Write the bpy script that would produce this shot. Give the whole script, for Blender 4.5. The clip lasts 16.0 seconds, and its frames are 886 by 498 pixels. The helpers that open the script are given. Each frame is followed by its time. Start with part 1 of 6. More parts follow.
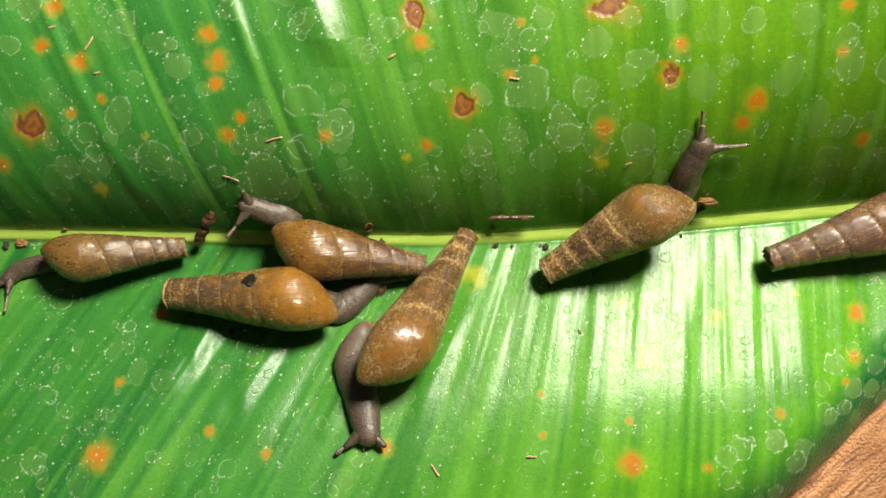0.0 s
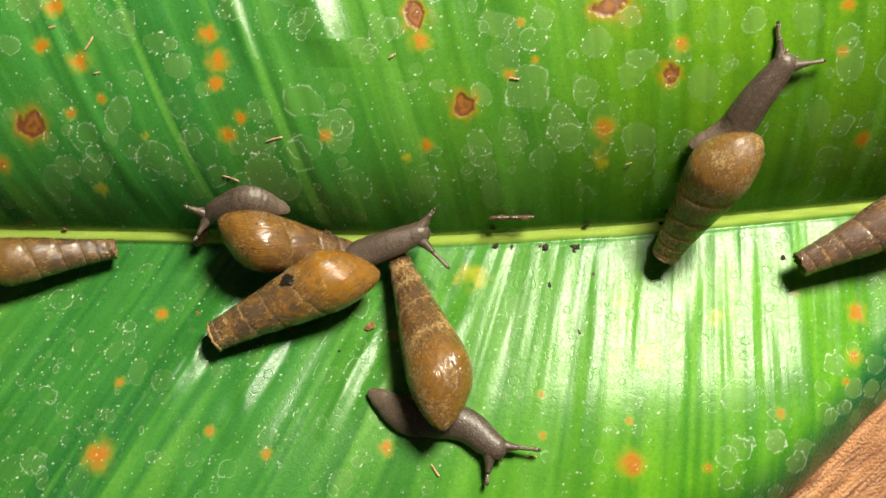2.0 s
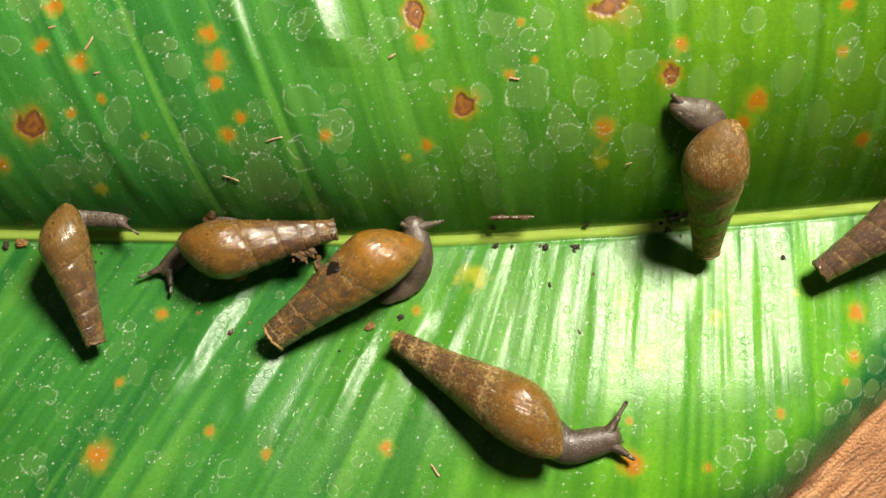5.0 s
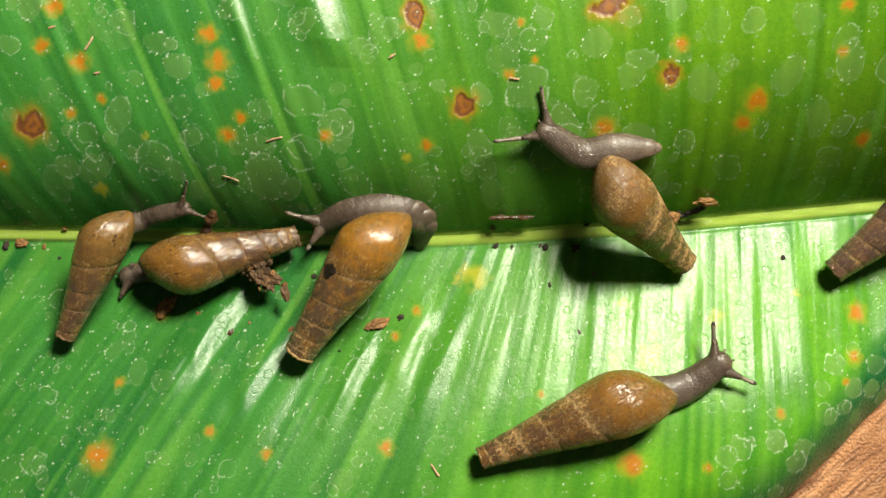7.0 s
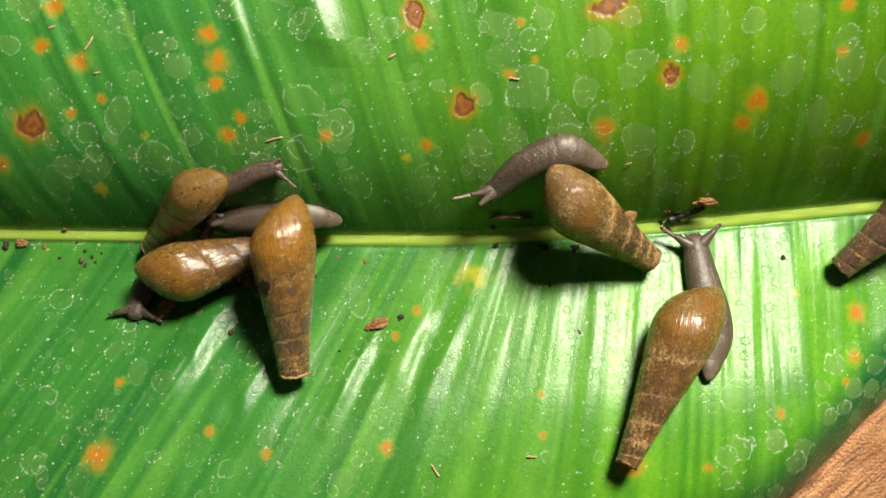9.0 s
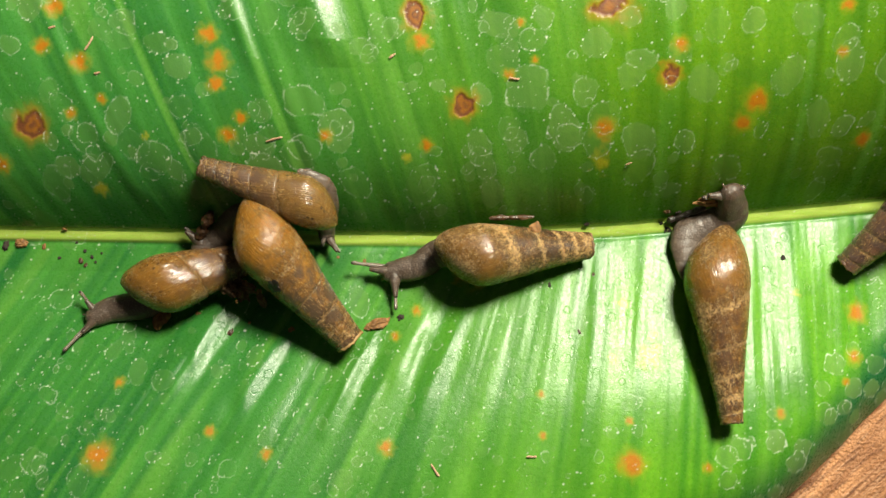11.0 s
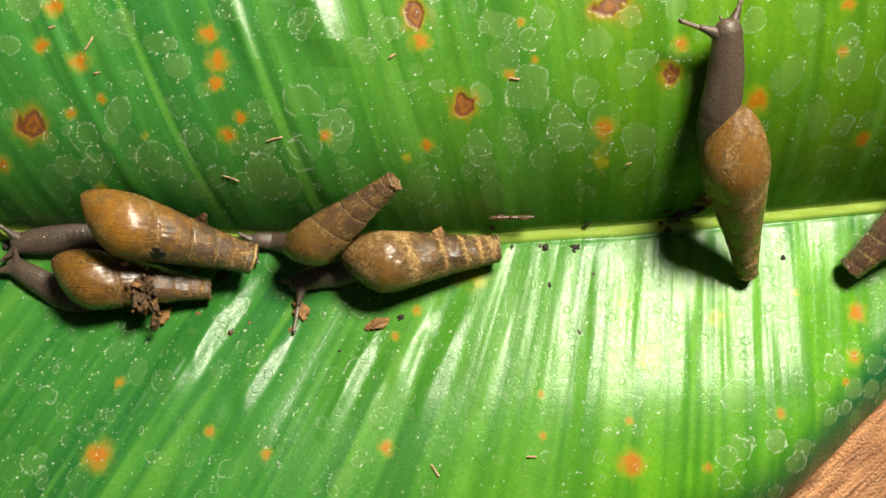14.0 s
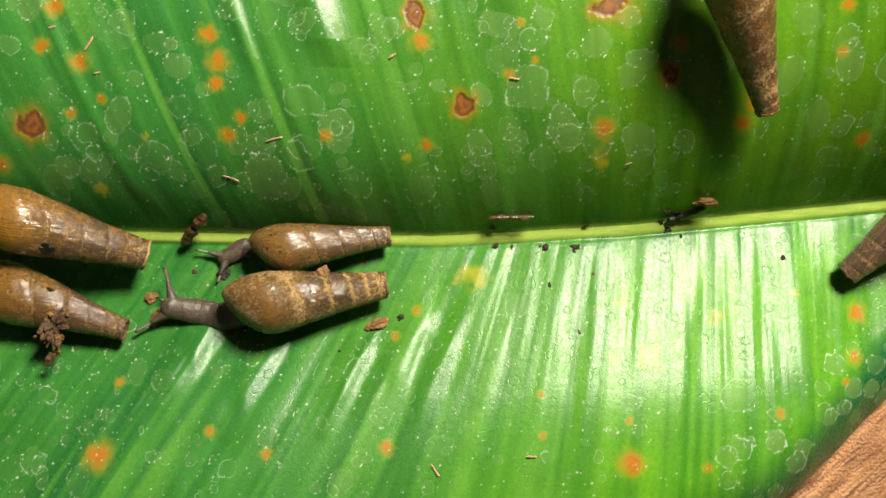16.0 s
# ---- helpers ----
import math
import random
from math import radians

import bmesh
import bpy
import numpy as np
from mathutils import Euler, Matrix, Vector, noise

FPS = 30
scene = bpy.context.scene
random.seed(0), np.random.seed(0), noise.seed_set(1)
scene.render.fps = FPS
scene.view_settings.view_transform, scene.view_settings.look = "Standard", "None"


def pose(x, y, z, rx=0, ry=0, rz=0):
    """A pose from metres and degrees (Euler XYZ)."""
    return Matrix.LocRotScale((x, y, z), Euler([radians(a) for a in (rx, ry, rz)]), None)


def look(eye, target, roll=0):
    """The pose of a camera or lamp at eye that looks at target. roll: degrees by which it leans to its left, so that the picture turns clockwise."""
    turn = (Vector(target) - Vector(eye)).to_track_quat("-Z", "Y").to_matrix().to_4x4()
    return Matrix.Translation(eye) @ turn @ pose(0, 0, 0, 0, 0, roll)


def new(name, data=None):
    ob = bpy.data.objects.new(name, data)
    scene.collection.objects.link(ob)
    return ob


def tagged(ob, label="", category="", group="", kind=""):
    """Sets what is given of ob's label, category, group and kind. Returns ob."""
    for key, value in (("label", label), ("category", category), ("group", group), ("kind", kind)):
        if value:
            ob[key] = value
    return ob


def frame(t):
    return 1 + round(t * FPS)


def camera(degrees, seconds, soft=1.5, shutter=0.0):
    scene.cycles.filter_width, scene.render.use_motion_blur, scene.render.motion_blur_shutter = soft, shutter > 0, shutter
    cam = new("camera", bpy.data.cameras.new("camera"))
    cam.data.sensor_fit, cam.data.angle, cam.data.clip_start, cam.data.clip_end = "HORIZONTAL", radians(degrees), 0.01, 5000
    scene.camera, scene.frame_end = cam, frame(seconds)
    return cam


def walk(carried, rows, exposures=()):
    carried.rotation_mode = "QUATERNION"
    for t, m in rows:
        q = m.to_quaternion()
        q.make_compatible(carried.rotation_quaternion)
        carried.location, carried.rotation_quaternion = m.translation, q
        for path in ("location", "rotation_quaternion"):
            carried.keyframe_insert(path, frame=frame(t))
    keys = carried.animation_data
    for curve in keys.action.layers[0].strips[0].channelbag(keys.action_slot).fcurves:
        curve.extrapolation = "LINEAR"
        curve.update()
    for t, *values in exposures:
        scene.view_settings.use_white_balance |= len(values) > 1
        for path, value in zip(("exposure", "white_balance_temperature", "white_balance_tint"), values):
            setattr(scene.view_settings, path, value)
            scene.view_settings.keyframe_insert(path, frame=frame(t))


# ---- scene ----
MM = 0.001
SECONDS = 16.0

# ---- camera, fixed above the leaf and looking straight down ----
cam = camera(45, SECONDS, soft=1.5)
EYE = (0.0, 0.0, 0.26498)
walk(cam, [(0.0, pose(*EYE)), (SECONDS, pose(*EYE))], [(0.0, 0.02), (4.0, -0.03), (8.0, -0.05), (13.5, -0.05), (15.0, -0.08), (16.0, -0.12)])

# ---- light: one lamp up and to the side of the leaf, in a dim room ----
world = bpy.data.worlds.new("room")
scene.world = world
world.use_nodes = True
world.node_tree.nodes["Background"].inputs[0].default_value = (1.0, 0.94, 0.74, 1)
world.node_tree.nodes["Background"].inputs[1].default_value = 0.060
lamp_data = bpy.data.lights.new("desk_lamp", "AREA")
lamp_data.shape, lamp_data.size, lamp_data.energy = "DISK", 0.150, 8.6
lamp_data.color = (1.0, 0.95, 0.76)
lamp = new("desk_lamp", lamp_data)
lamp.matrix_world = look((0.175, 0.300, 0.430), (0.01, -0.01, 0.0))


# ---- small tools ----
def lattice_noise(x, y, seed):
    """Smooth value noise in 0..1 on arrays."""
    rng = np.random.RandomState(seed)
    grid = rng.rand(256, 256)
    xi, yi = np.floor(x).astype(int), np.floor(y).astype(int)
    fx, fy = x - xi, y - yi
    fx, fy = fx * fx * (3 - 2 * fx), fy * fy * (3 - 2 * fy)
    g = lambda a, b: grid[a % 256, b % 256]
    return (g(xi, yi) * (1 - fx) + g(xi + 1, yi) * fx) * (1 - fy) + (g(xi, yi + 1) * (1 - fx) + g(xi + 1, yi + 1) * fx) * fy


def grid_mesh(name, verts, rows, cols, smooth=True):
    """A mesh from a rows x cols array of points."""
    idx = np.arange(rows * cols).reshape(rows, cols)
    quads = np.stack([idx[:-1, :-1], idx[1:, :-1], idx[1:, 1:], idx[:-1, 1:]], -1).reshape(-1, 4)
    me = bpy.data.meshes.new(name)
    me.vertices.add(len(verts))
    me.vertices.foreach_set("co", np.asarray(verts, np.float32).ravel())
    me.loops.add(quads.size)
    me.loops.foreach_set("vertex_index", quads.astype(np.int32).ravel())
    me.polygons.add(len(quads))
    me.polygons.foreach_set("loop_start", np.arange(0, quads.size, 4, dtype=np.int32))
    me.polygons.foreach_set("use_smooth", np.full(len(quads), smooth))
    me.update(calc_edges=True)
    me.validate()
    return me


def attribute(me, name, values):
    me.attributes.new(name, "FLOAT", "POINT").data.foreach_set("value", np.asarray(values, np.float32).ravel())


def part(name, me, material, parent, label=""):
    if isinstance(me, bmesh.types.BMesh):
        bm, me = me, bpy.data.meshes.new(name)
        for f in bm.faces:
            f.smooth = True
        bm.to_mesh(me)
        bm.free()
    if material and not me.materials:
        me.materials.append(material)
    ob = new(name, me)
    ob.parent = parent
    return tagged(ob, label)


class Nodes:
    """A short way to write a node material."""

    def __init__(self, name):
        self.mat = bpy.data.materials.new(name)
        self.mat.use_nodes = True
        self.tree = self.mat.node_tree
        self.shader = self.tree.nodes["Principled BSDF"]

    def add(self, kind):
        return self.tree.nodes.new(kind)

    def put(self, socket, value):
        if isinstance(value, bpy.types.NodeSocket):
            self.tree.links.new(value, socket)
        else:
            socket.default_value = value if not isinstance(value, tuple) or len(value) != 3 or socket.type == "VECTOR" else (*value, 1)

    def attr(self, name):
        node = self.add("ShaderNodeAttribute")
        node.attribute_name = name
        return node.outputs["Fac"]

    def coords(self, scale=(1, 1, 1)):
        m = self.add("ShaderNodeMapping")
        self.put(m.inputs["Vector"], self.add("ShaderNodeTexCoord").outputs["Object"])
        m.inputs["Scale"].default_value = scale
        return m.outputs[0]

    def noise(self, scale, detail=3, rough=0.55, vector=None):
        n = self.add("ShaderNodeTexNoise")
        self.put(n.inputs["Vector"], vector if vector is not None else self.coords())
        n.inputs["Scale"].default_value, n.inputs["Detail"].default_value, n.inputs["Roughness"].default_value = scale, detail, rough
        return n.outputs["Fac"]

    def cells(self, scale, vector=None, feature="F1"):
        n = self.add("ShaderNodeTexVoronoi")
        n.feature = feature
        self.put(n.inputs["Vector"], vector if vector is not None else self.coords())
        n.inputs["Scale"].default_value = scale
        return n.outputs["Distance"]

    def span(self, value, a, b, to_a=0.0, to_b=1.0):
        n = self.add("ShaderNodeMapRange")
        for s, v in zip(n.inputs, (value, a, b, to_a, to_b)):
            self.put(s, v)
        return n.outputs[0]

    def math(self, op, a, b=0.0):
        n = self.add("ShaderNodeMath")
        n.operation = op
        self.put(n.inputs[0], a), self.put(n.inputs[1], b)
        return n.outputs[0]

    def mix(self, fac, a, b):
        n = self.add("ShaderNodeMix")
        n.data_type = "RGBA"
        self.put(n.inputs[0], fac), self.put(n.inputs[6], a), self.put(n.inputs[7], b)
        return n.outputs[2]

    def bump(self, height, strength, distance, normal=None):
        n = self.add("ShaderNodeBump")
        self.put(n.inputs["Height"], height)
        n.inputs["Strength"].default_value, n.inputs["Distance"].default_value = strength, distance
        if normal is not None:
            self.put(n.inputs["Normal"], normal)
        return n.outputs[0]

    def set(self, **values):
        for key, value in values.items():
            self.put(self.shader.inputs[key.replace("_", " ")], value)
        return self.mat


# ---- materials ----
def leaf_material():
    n = Nodes("leaf_blade")
    vein, streak, midrib = n.attr("vein"), n.attr("streak"), n.attr("midrib")
    yellowing = n.attr("yellowing")
    cold = n.mix(streak, (0.014, 0.104, 0.023), (0.049, 0.200, 0.032))
    warm = n.mix(streak, (0.040, 0.130, 0.004), (0.115, 0.250, 0.008))
    col = n.mix(yellowing, cold, warm)
    # extra brightness of the lower half, put into the colour as paler green
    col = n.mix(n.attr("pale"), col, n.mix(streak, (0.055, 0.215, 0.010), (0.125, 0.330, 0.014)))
    col = n.mix(n.math("MULTIPLY", vein, 0.45), col, (0.135, 0.330, 0.045))
    col = n.mix(n.span(n.noise(900, 3), 0.35, 0.75, 0, 0.35), col, (0.030, 0.140, 0.008))
    col = n.mix(n.span(n.noise(75, 4), 0.5, 0.7, 0, 0.35), col, (0.020, 0.110, 0.008))
    # shade on the down-curled margin, put into the colour as dark green
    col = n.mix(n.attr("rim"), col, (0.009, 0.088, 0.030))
    col = n.mix(n.attr("film"), col, (0.120, 0.212, 0.058))
    rust = n.attr("rust")
    col = n.mix(n.math("MULTIPLY", n.attr("halo"), 0.5), col, (0.46, 0.36, 0.015))
    col = n.mix(rust, col, n.mix(n.noise(1300, 4, 0.65), (0.265, 0.078, 0.002), (0.44, 0.175, 0.004)))
    col = n.mix(n.attr("core"), col, n.mix(n.noise(2200, 4, 0.7), (0.045, 0.014, 0.005), (0.20, 0.075, 0.028)))
    rib = n.mix(n.noise(300, 3, vector=n.coords((0.25, 4, 1))), (0.20, 0.34, 0.035), (0.40, 0.50, 0.110))
    col = n.mix(midrib, col, rib)
    col = n.mix(n.attr("crust"), col, (0.58, 0.65, 0.52))
    rough = n.span(n.noise(1400, 4), 0.3, 0.7, 0.22, 0.37)
    rough = n.math("ADD", rough, n.math("MULTIPLY", n.attr("film"), 0.35))
    rough = n.math("ADD", rough, n.math("MULTIPLY", rust, 0.25))
    dimples = n.noise(330, 3, 0.6)
    relief = n.math("ADD", n.math("ADD", n.noise(2400, 4), n.math("MULTIPLY", dimples, 2.2)), n.math("MULTIPLY", n.math("ADD", n.attr("crust"), n.attr("blister")), 1.1))
    n.set(Base_Color=col, Roughness=rough, Normal=n.bump(relief, 0.26, 0.00013), Specular_IOR_Level=0.215)
    n.set(Subsurface_Weight=0.20, Subsurface_Scale=0.0032, Subsurface_Radius=(0.45, 1.0, 0.18))
    return n.set(Coat_Weight=0.07, Coat_Roughness=0.45)


def wood_material():
    n = Nodes("table_wood")
    turn, stretch = n.add("ShaderNodeMapping"), n.add("ShaderNodeMapping")
    n.put(turn.inputs["Vector"], n.add("ShaderNodeTexCoord").outputs["Object"])
    turn.inputs["Rotation"].default_value = (0, 0, radians(-42))
    n.put(stretch.inputs["Vector"], turn.outputs[0])
    stretch.inputs["Scale"].default_value = (0.8, 6.0, 1.0)
    v = stretch.outputs[0]
    grain = n.noise(52, 5, 0.6, v)
    fine = n.noise(130, 6, 0.65, v)
    col = n.mix(n.span(grain, 0.35, 0.65), (0.240, 0.092, 0.036), (0.64, 0.310, 0.140))
    col = n.mix(n.span(fine, 0.50, 0.66, 0, 0.75), col, (0.085, 0.026, 0.012))
    col = n.mix(n.span(n.noise(210, 5, 0.7, v), 0.52, 0.66, 0, 0.6), col, (0.62, 0.36, 0.21))
    return n.set(Base_Color=col, Roughness=n.span(fine, 0.3, 0.7, 0.26, 0.52), Normal=n.bump(n.math("ADD", fine, n.noise(1400, 4)), 1.0, 0.0009))


def shell_material(name, body, tip, crust_amount, speckle, line_strength, band_amount):
    n = Nodes(name)
    along, suture, around = n.attr("along"), n.attr("suture"), n.attr("around")
    at = n.coords()
    blotch = n.noise(210, 5, 0.62, at)
    col = n.mix(n.span(n.math("ADD", along, n.span(blotch, 0.3, 0.7, -0.22, 0.22)), 0.32, 0.70), tip, body)
    col = n.mix(n.span(blotch, 0.48, 0.70, 0, 0.30), col, tuple(c * 0.5 for c in tip))
    col = n.mix(n.span(n.noise(700, 5, 0.7, at), 0.50, 0.70, 0, 0.32), col, tuple(c * 0.5 for c in body))
    # growth lines: streaks that run along the shell, sheared on each whorl
    skew = n.math("ADD", around, n.math("MULTIPLY", along, 0.25))
    grow = n.add("ShaderNodeCombineXYZ")
    n.put(grow.inputs[0], n.math("MULTIPLY", skew, 125.0)), n.put(grow.inputs[1], n.math("MULTIPLY", along, 5.0))
    lines = n.noise(1.0, 1.5, 0.5, grow.outputs[0])
    worn = n.span(n.noise(150, 3, 0.5, at), 0.45, 0.60)
    col = n.mix(n.math("MULTIPLY", n.span(lines, 0.54, 0.66, 0, 0.20), worn), col, tuple(min(1, c * 2.1) for c in body))
    pale = n.span(n.noise(330, 4, 0.6, at), 0.50, 0.66, 0, 0.5)
    col = n.mix(pale, col, tuple(min(1, c * 1.6) for c in body))
    # short pale scrapes, along the growth lines and across them
    scrape = n.add("ShaderNodeCombineXYZ")
    n.put(scrape.inputs[0], n.math("MULTIPLY", skew, 95.0)), n.put(scrape.inputs[1], n.math("MULTIPLY", along, 16.0))
    cuts = n.span(n.noise(1.0, 3, 0.6, scrape.outputs[0]), 0.605, 0.67)
    across = n.add("ShaderNodeCombineXYZ")
    n.put(across.inputs[0], n.math("ADD", n.math("MULTIPLY", around, 9.0), n.math("MULTIPLY", along, 13.0))), n.put(across.inputs[1], n.math("MULTIPLY", along, 150.0))
    cuts = n.math("MAXIMUM", cuts, n.span(n.noise(1.0, 2, 0.5, across.outputs[0]), 0.66, 0.71))
    col = n.mix(n.math("MULTIPLY", cuts, n.span(n.noise(260, 3, 0.5, at), 0.40, 0.56, 0, 0.75)), col, (0.50, 0.33, 0.14))
    flecks = n.math("MULTIPLY", n.span(n.noise(1900, 2, 0.6, n.coords((0.7, 1.5, 1.0))), 0.59, 0.65), n.span(n.noise(240, 4, 0.6, at), 0.42, 0.60))
    col = n.mix(n.math("MULTIPLY", flecks, 0.6), col, (0.52, 0.33, 0.13))
    pits = n.math("MULTIPLY", n.span(n.noise(1300, 3, 0.6, at), 0.40, 0.33), n.span(n.noise(190, 3, 0.6, at), 0.40, 0.55, 0.1, 0.55))
    col = n.mix(pits, col, tuple(c * 0.30 for c in tip))
    dots = n.span(n.cells(560, at), 0.14, 0.27, speckle, 0.0)
    col = n.mix(n.math("MULTIPLY", dots, n.span(n.noise(170, 2, 0.5, at), 0.46, 0.60)), col, (0.022, 0.013, 0.008))
    # dried soil: fine grit in larger patches and along the sutures
    grit = n.math("ADD", n.math("MULTIPLY", n.noise(1250, 6, 0.9, at), 0.64), n.math("MULTIPLY", n.noise(150, 4, 0.6, at), 0.36))
    grit = n.math("ADD", grit, n.math("MULTIPLY", suture, 0.06))
    grit = n.math("ADD", grit, n.math("MULTIPLY", n.attr("band"), band_amount))
    dirt = n.span(grit, 0.585 - crust_amount, 0.635 - crust_amount)
    col = n.mix(dirt, col, n.mix(n.span(n.noise(1700, 4, 0.7, at), 0.38, 0.60), (0.090, 0.050, 0.020), (0.46, 0.285, 0.115)))
    line = n.math("MULTIPLY", n.span(suture, 0.72, 0.98), n.span(n.noise(600, 5, 0.7, at), 0.42, 0.56, 0.0, line_strength))
    col = n.mix(line, col, (0.36, 0.215, 0.090))
    col = n.mix(n.math("MULTIPLY", n.span(suture, 0.35, 0.7, 0, 0.16), n.span(n.noise(300, 3, 0.6, at), 0.4, 0.6)), col, tuple(c * 0.45 for c in tip))
    rough = n.math("ADD", n.span(blotch, 0.3, 0.7, 0.17, 0.33), n.math("MULTIPLY", dirt, 0.45))
    high = n.math("ADD", n.math("MULTIPLY", lines, 1.4), n.math("ADD", n.math("MULTIPLY", n.math("ADD", dirt, flecks), 2.2), n.math("MULTIPLY", n.noise(800, 5, 0.7, at), 1.6)))
    relief = n.bump(high, 0.8, 0.00014)
    sheen = n.bump(n.math("ADD", n.math("MULTIPLY", lines, 7.0), n.math("ADD", dirt, n.math("MULTIPLY", n.noise(620, 3, 0.6, at), 0.8))), 0.42, 0.00009)
    n.set(Base_Color=col, Roughness=rough, Specular_IOR_Level=0.3, Normal=relief, Coat_Normal=sheen, Subsurface_Weight=0.28, Subsurface_Scale=0.004)
    return n.set(Subsurface_Radius=(1.0, 0.5, 0.2), Coat_Weight=n.math("MULTIPLY", n.math("SUBTRACT", 1.0, dirt), 0.75), Coat_Roughness=0.13)


def skin_material(name, dark, pale, wetness=0.45, relief=1.0):
    n = Nodes(name)
    at = n.coords((0.75, 1, 1))
    grains = n.cells(2400, at)
    col = n.mix(n.span(grains, 0.12, 0.50), tuple(c * 1.15 for c in pale), tuple(c * 0.9 for c in dark))
    col = n.mix(n.span(n.noise(330, 3), 0.35, 0.7, 0, 0.6), col, tuple(c * 0.62 for c in dark))
    high = n.math("SUBTRACT", 1.0, n.span(grains, 0.0, 0.75))
    wet = n.bump(n.math("ADD", high, n.noise(2600, 2)), 0.75 * relief, 0.00020)
    n.set(Base_Color=col, Specular_IOR_Level=0.32, Roughness=n.span(n.noise(900, 2), 0.3, 0.7, 0.34, 0.5), Normal=n.bump(high, 0.30 * relief, 0.00011), Coat_Normal=wet)
    return n.set(Subsurface_Weight=0.6, Subsurface_Scale=0.0035, Subsurface_Radius=(1, 0.72, 0.5), Coat_Weight=wetness, Coat_Roughness=0.17)


def plain_material(name, a, b, scale, rough, bump=0.4):
    n = Nodes(name)
    at = n.coords()
    k = n.noise(scale, 5, 0.62, at)
    return n.set(Base_Color=n.mix(n.span(k, 0.3, 0.7), a, b), Roughness=rough, Normal=n.bump(n.noise(scale * 2.2, 4, 0.6, at), bump, 0.0002))


LEAF = leaf_material()
WOOD = wood_material()
SKIN = skin_material("snail_skin", (0.084, 0.058, 0.043), (0.135, 0.099, 0.076))
STALK = skin_material("eye_stalk_skin", (0.150, 0.118, 0.096), (0.210, 0.170, 0.138))
SKINS = [skin_material("snail_foot_skin", (0.118, 0.086, 0.064), (0.146, 0.109, 0.082), 0.10, 0.5), skin_material("snail_side_skin", (0.106, 0.076, 0.056), (0.140, 0.103, 0.077), 0.12, 0.6),
         skin_material("snail_flank_skin", (0.094, 0.066, 0.049), (0.140, 0.103, 0.078)), SKIN]
EYE_SKIN = plain_material("snail_eye", (0.02, 0.015, 0.013), (0.07, 0.05, 0.045), 900, 0.3)
PLUG = plain_material("worn_shell_tip", (0.010, 0.007, 0.006), (0.055, 0.030, 0.018), 700, 0.7)
PLUG_TAN = plain_material("tan_shell_tip", (0.050, 0.026, 0.012), (0.22, 0.125, 0.055), 900, 0.6, 0.8)
PLUG_ORANGE = plain_material("orange_shell_tip", (0.22, 0.12, 0.040), (0.40, 0.26, 0.100), 900, 0.6)
LIP = plain_material("shell_lip", (0.22, 0.12, 0.05), (0.42, 0.27, 0.13), 900, 0.4)
SOIL = plain_material("moist_soil", (0.010, 0.006, 0.003), (0.150, 0.076, 0.030), 420, 0.75, 0.8)
CRUMB = plain_material("wood_crumb", (0.075, 0.030, 0.009), (0.30, 0.145, 0.042), 800, 0.7, 0.7)
BARK = plain_material("dark_bark", (0.014, 0.007, 0.004), (0.105, 0.048, 0.020), 900, 0.38, 0.7)
DUNG = plain_material("black_dung", (0.005, 0.004, 0.003), (0.020, 0.014, 0.010), 600, 0.4, 0.6)
SPECK = plain_material("soil_grain", (0.006, 0.004, 0.003), (0.035, 0.021, 0.012), 900, 0.8, 0.8)
STRAW = plain_material("dry_straw", (0.26, 0.13, 0.06), (0.58, 0.40, 0.26), 900, 0.5)
STEM = plain_material("leaf_underside", (0.12, 0.26, 0.03), (0.30, 0.42, 0.06), 300, 0.5)


# ---- the leaf: a shallow trough with the midrib along its bottom (millimetres) ----
def midline(x):
    """y of the midrib."""
    return np.interp(x, [-200, -110, -75, -40, -1, 16, 30, 44, 58, 86, 110, 160],
                     [4.6, 3.9, 3.4, 2.7, 2.4, 3.2, 4.2, 4.9, 6.2, 8.8, 11.1, 16.0])


def margin(x):
    """y of the lower edge of the leaf."""
    return np.interp(x, [-200, 0, 45, 62, 76, 88, 100, 112, 124, 140, 160], [-92, -84, -80, -74, -66, -57, -47, -35, -22, -6, 8])


SLOPE_T = np.linspace(0, 8, 801)
SLOPE_SUM = np.concatenate([[0], np.cumsum(np.exp(-(SLOPE_T[:-1] + 0.005) ** 1.5) * (SLOPE_T[1] - SLOPE_T[0]))])


# the lower blade lies in flat bands between narrow creases: its slope along the midrib, band by band
BAND_AT = [12, 22, 31, 37, 38, 40, 41.5, 50, 59.5, 60.5, 64, 65.5, 70, 75, 76, 77.5, 79, 87, 89, 96, 104, 150]
BAND_SLOPE = [0, -0.12, -0.09, -0.08, 0.14, 0.14, -0.06, -0.04, -0.01, -0.22, -0.22, 0.0, 0.02, 0.03, -0.16, -0.16, 0.09, 0.11, -0.12, -0.10, 0.02, 0.0]
BAND_X = np.linspace(12, 150, 1400)
BAND_Z = np.cumsum(np.interp(BAND_X, BAND_AT, BAND_SLOPE)) * (BAND_X[1] - BAND_X[0])


def vein_start(x, y):
    """Where on the midrib the side vein through x, y begins."""
    d = y - midline(x)
    x0 = x + 0.0
    for _ in range(12):
        lean = np.where(d > 0, np.interp(x0, [-120, -70, 0, 50, 100], [0.50, 0.46, 0.30, 0.10, 0.03]),
                        np.interp(x0, [-120, -40, 0, 30, 70, 110], [0.62, 0.60, 0.50, 0.20, 0.06, 0.0]))
        x0 = x + lean * np.abs(d)
    return x0, d


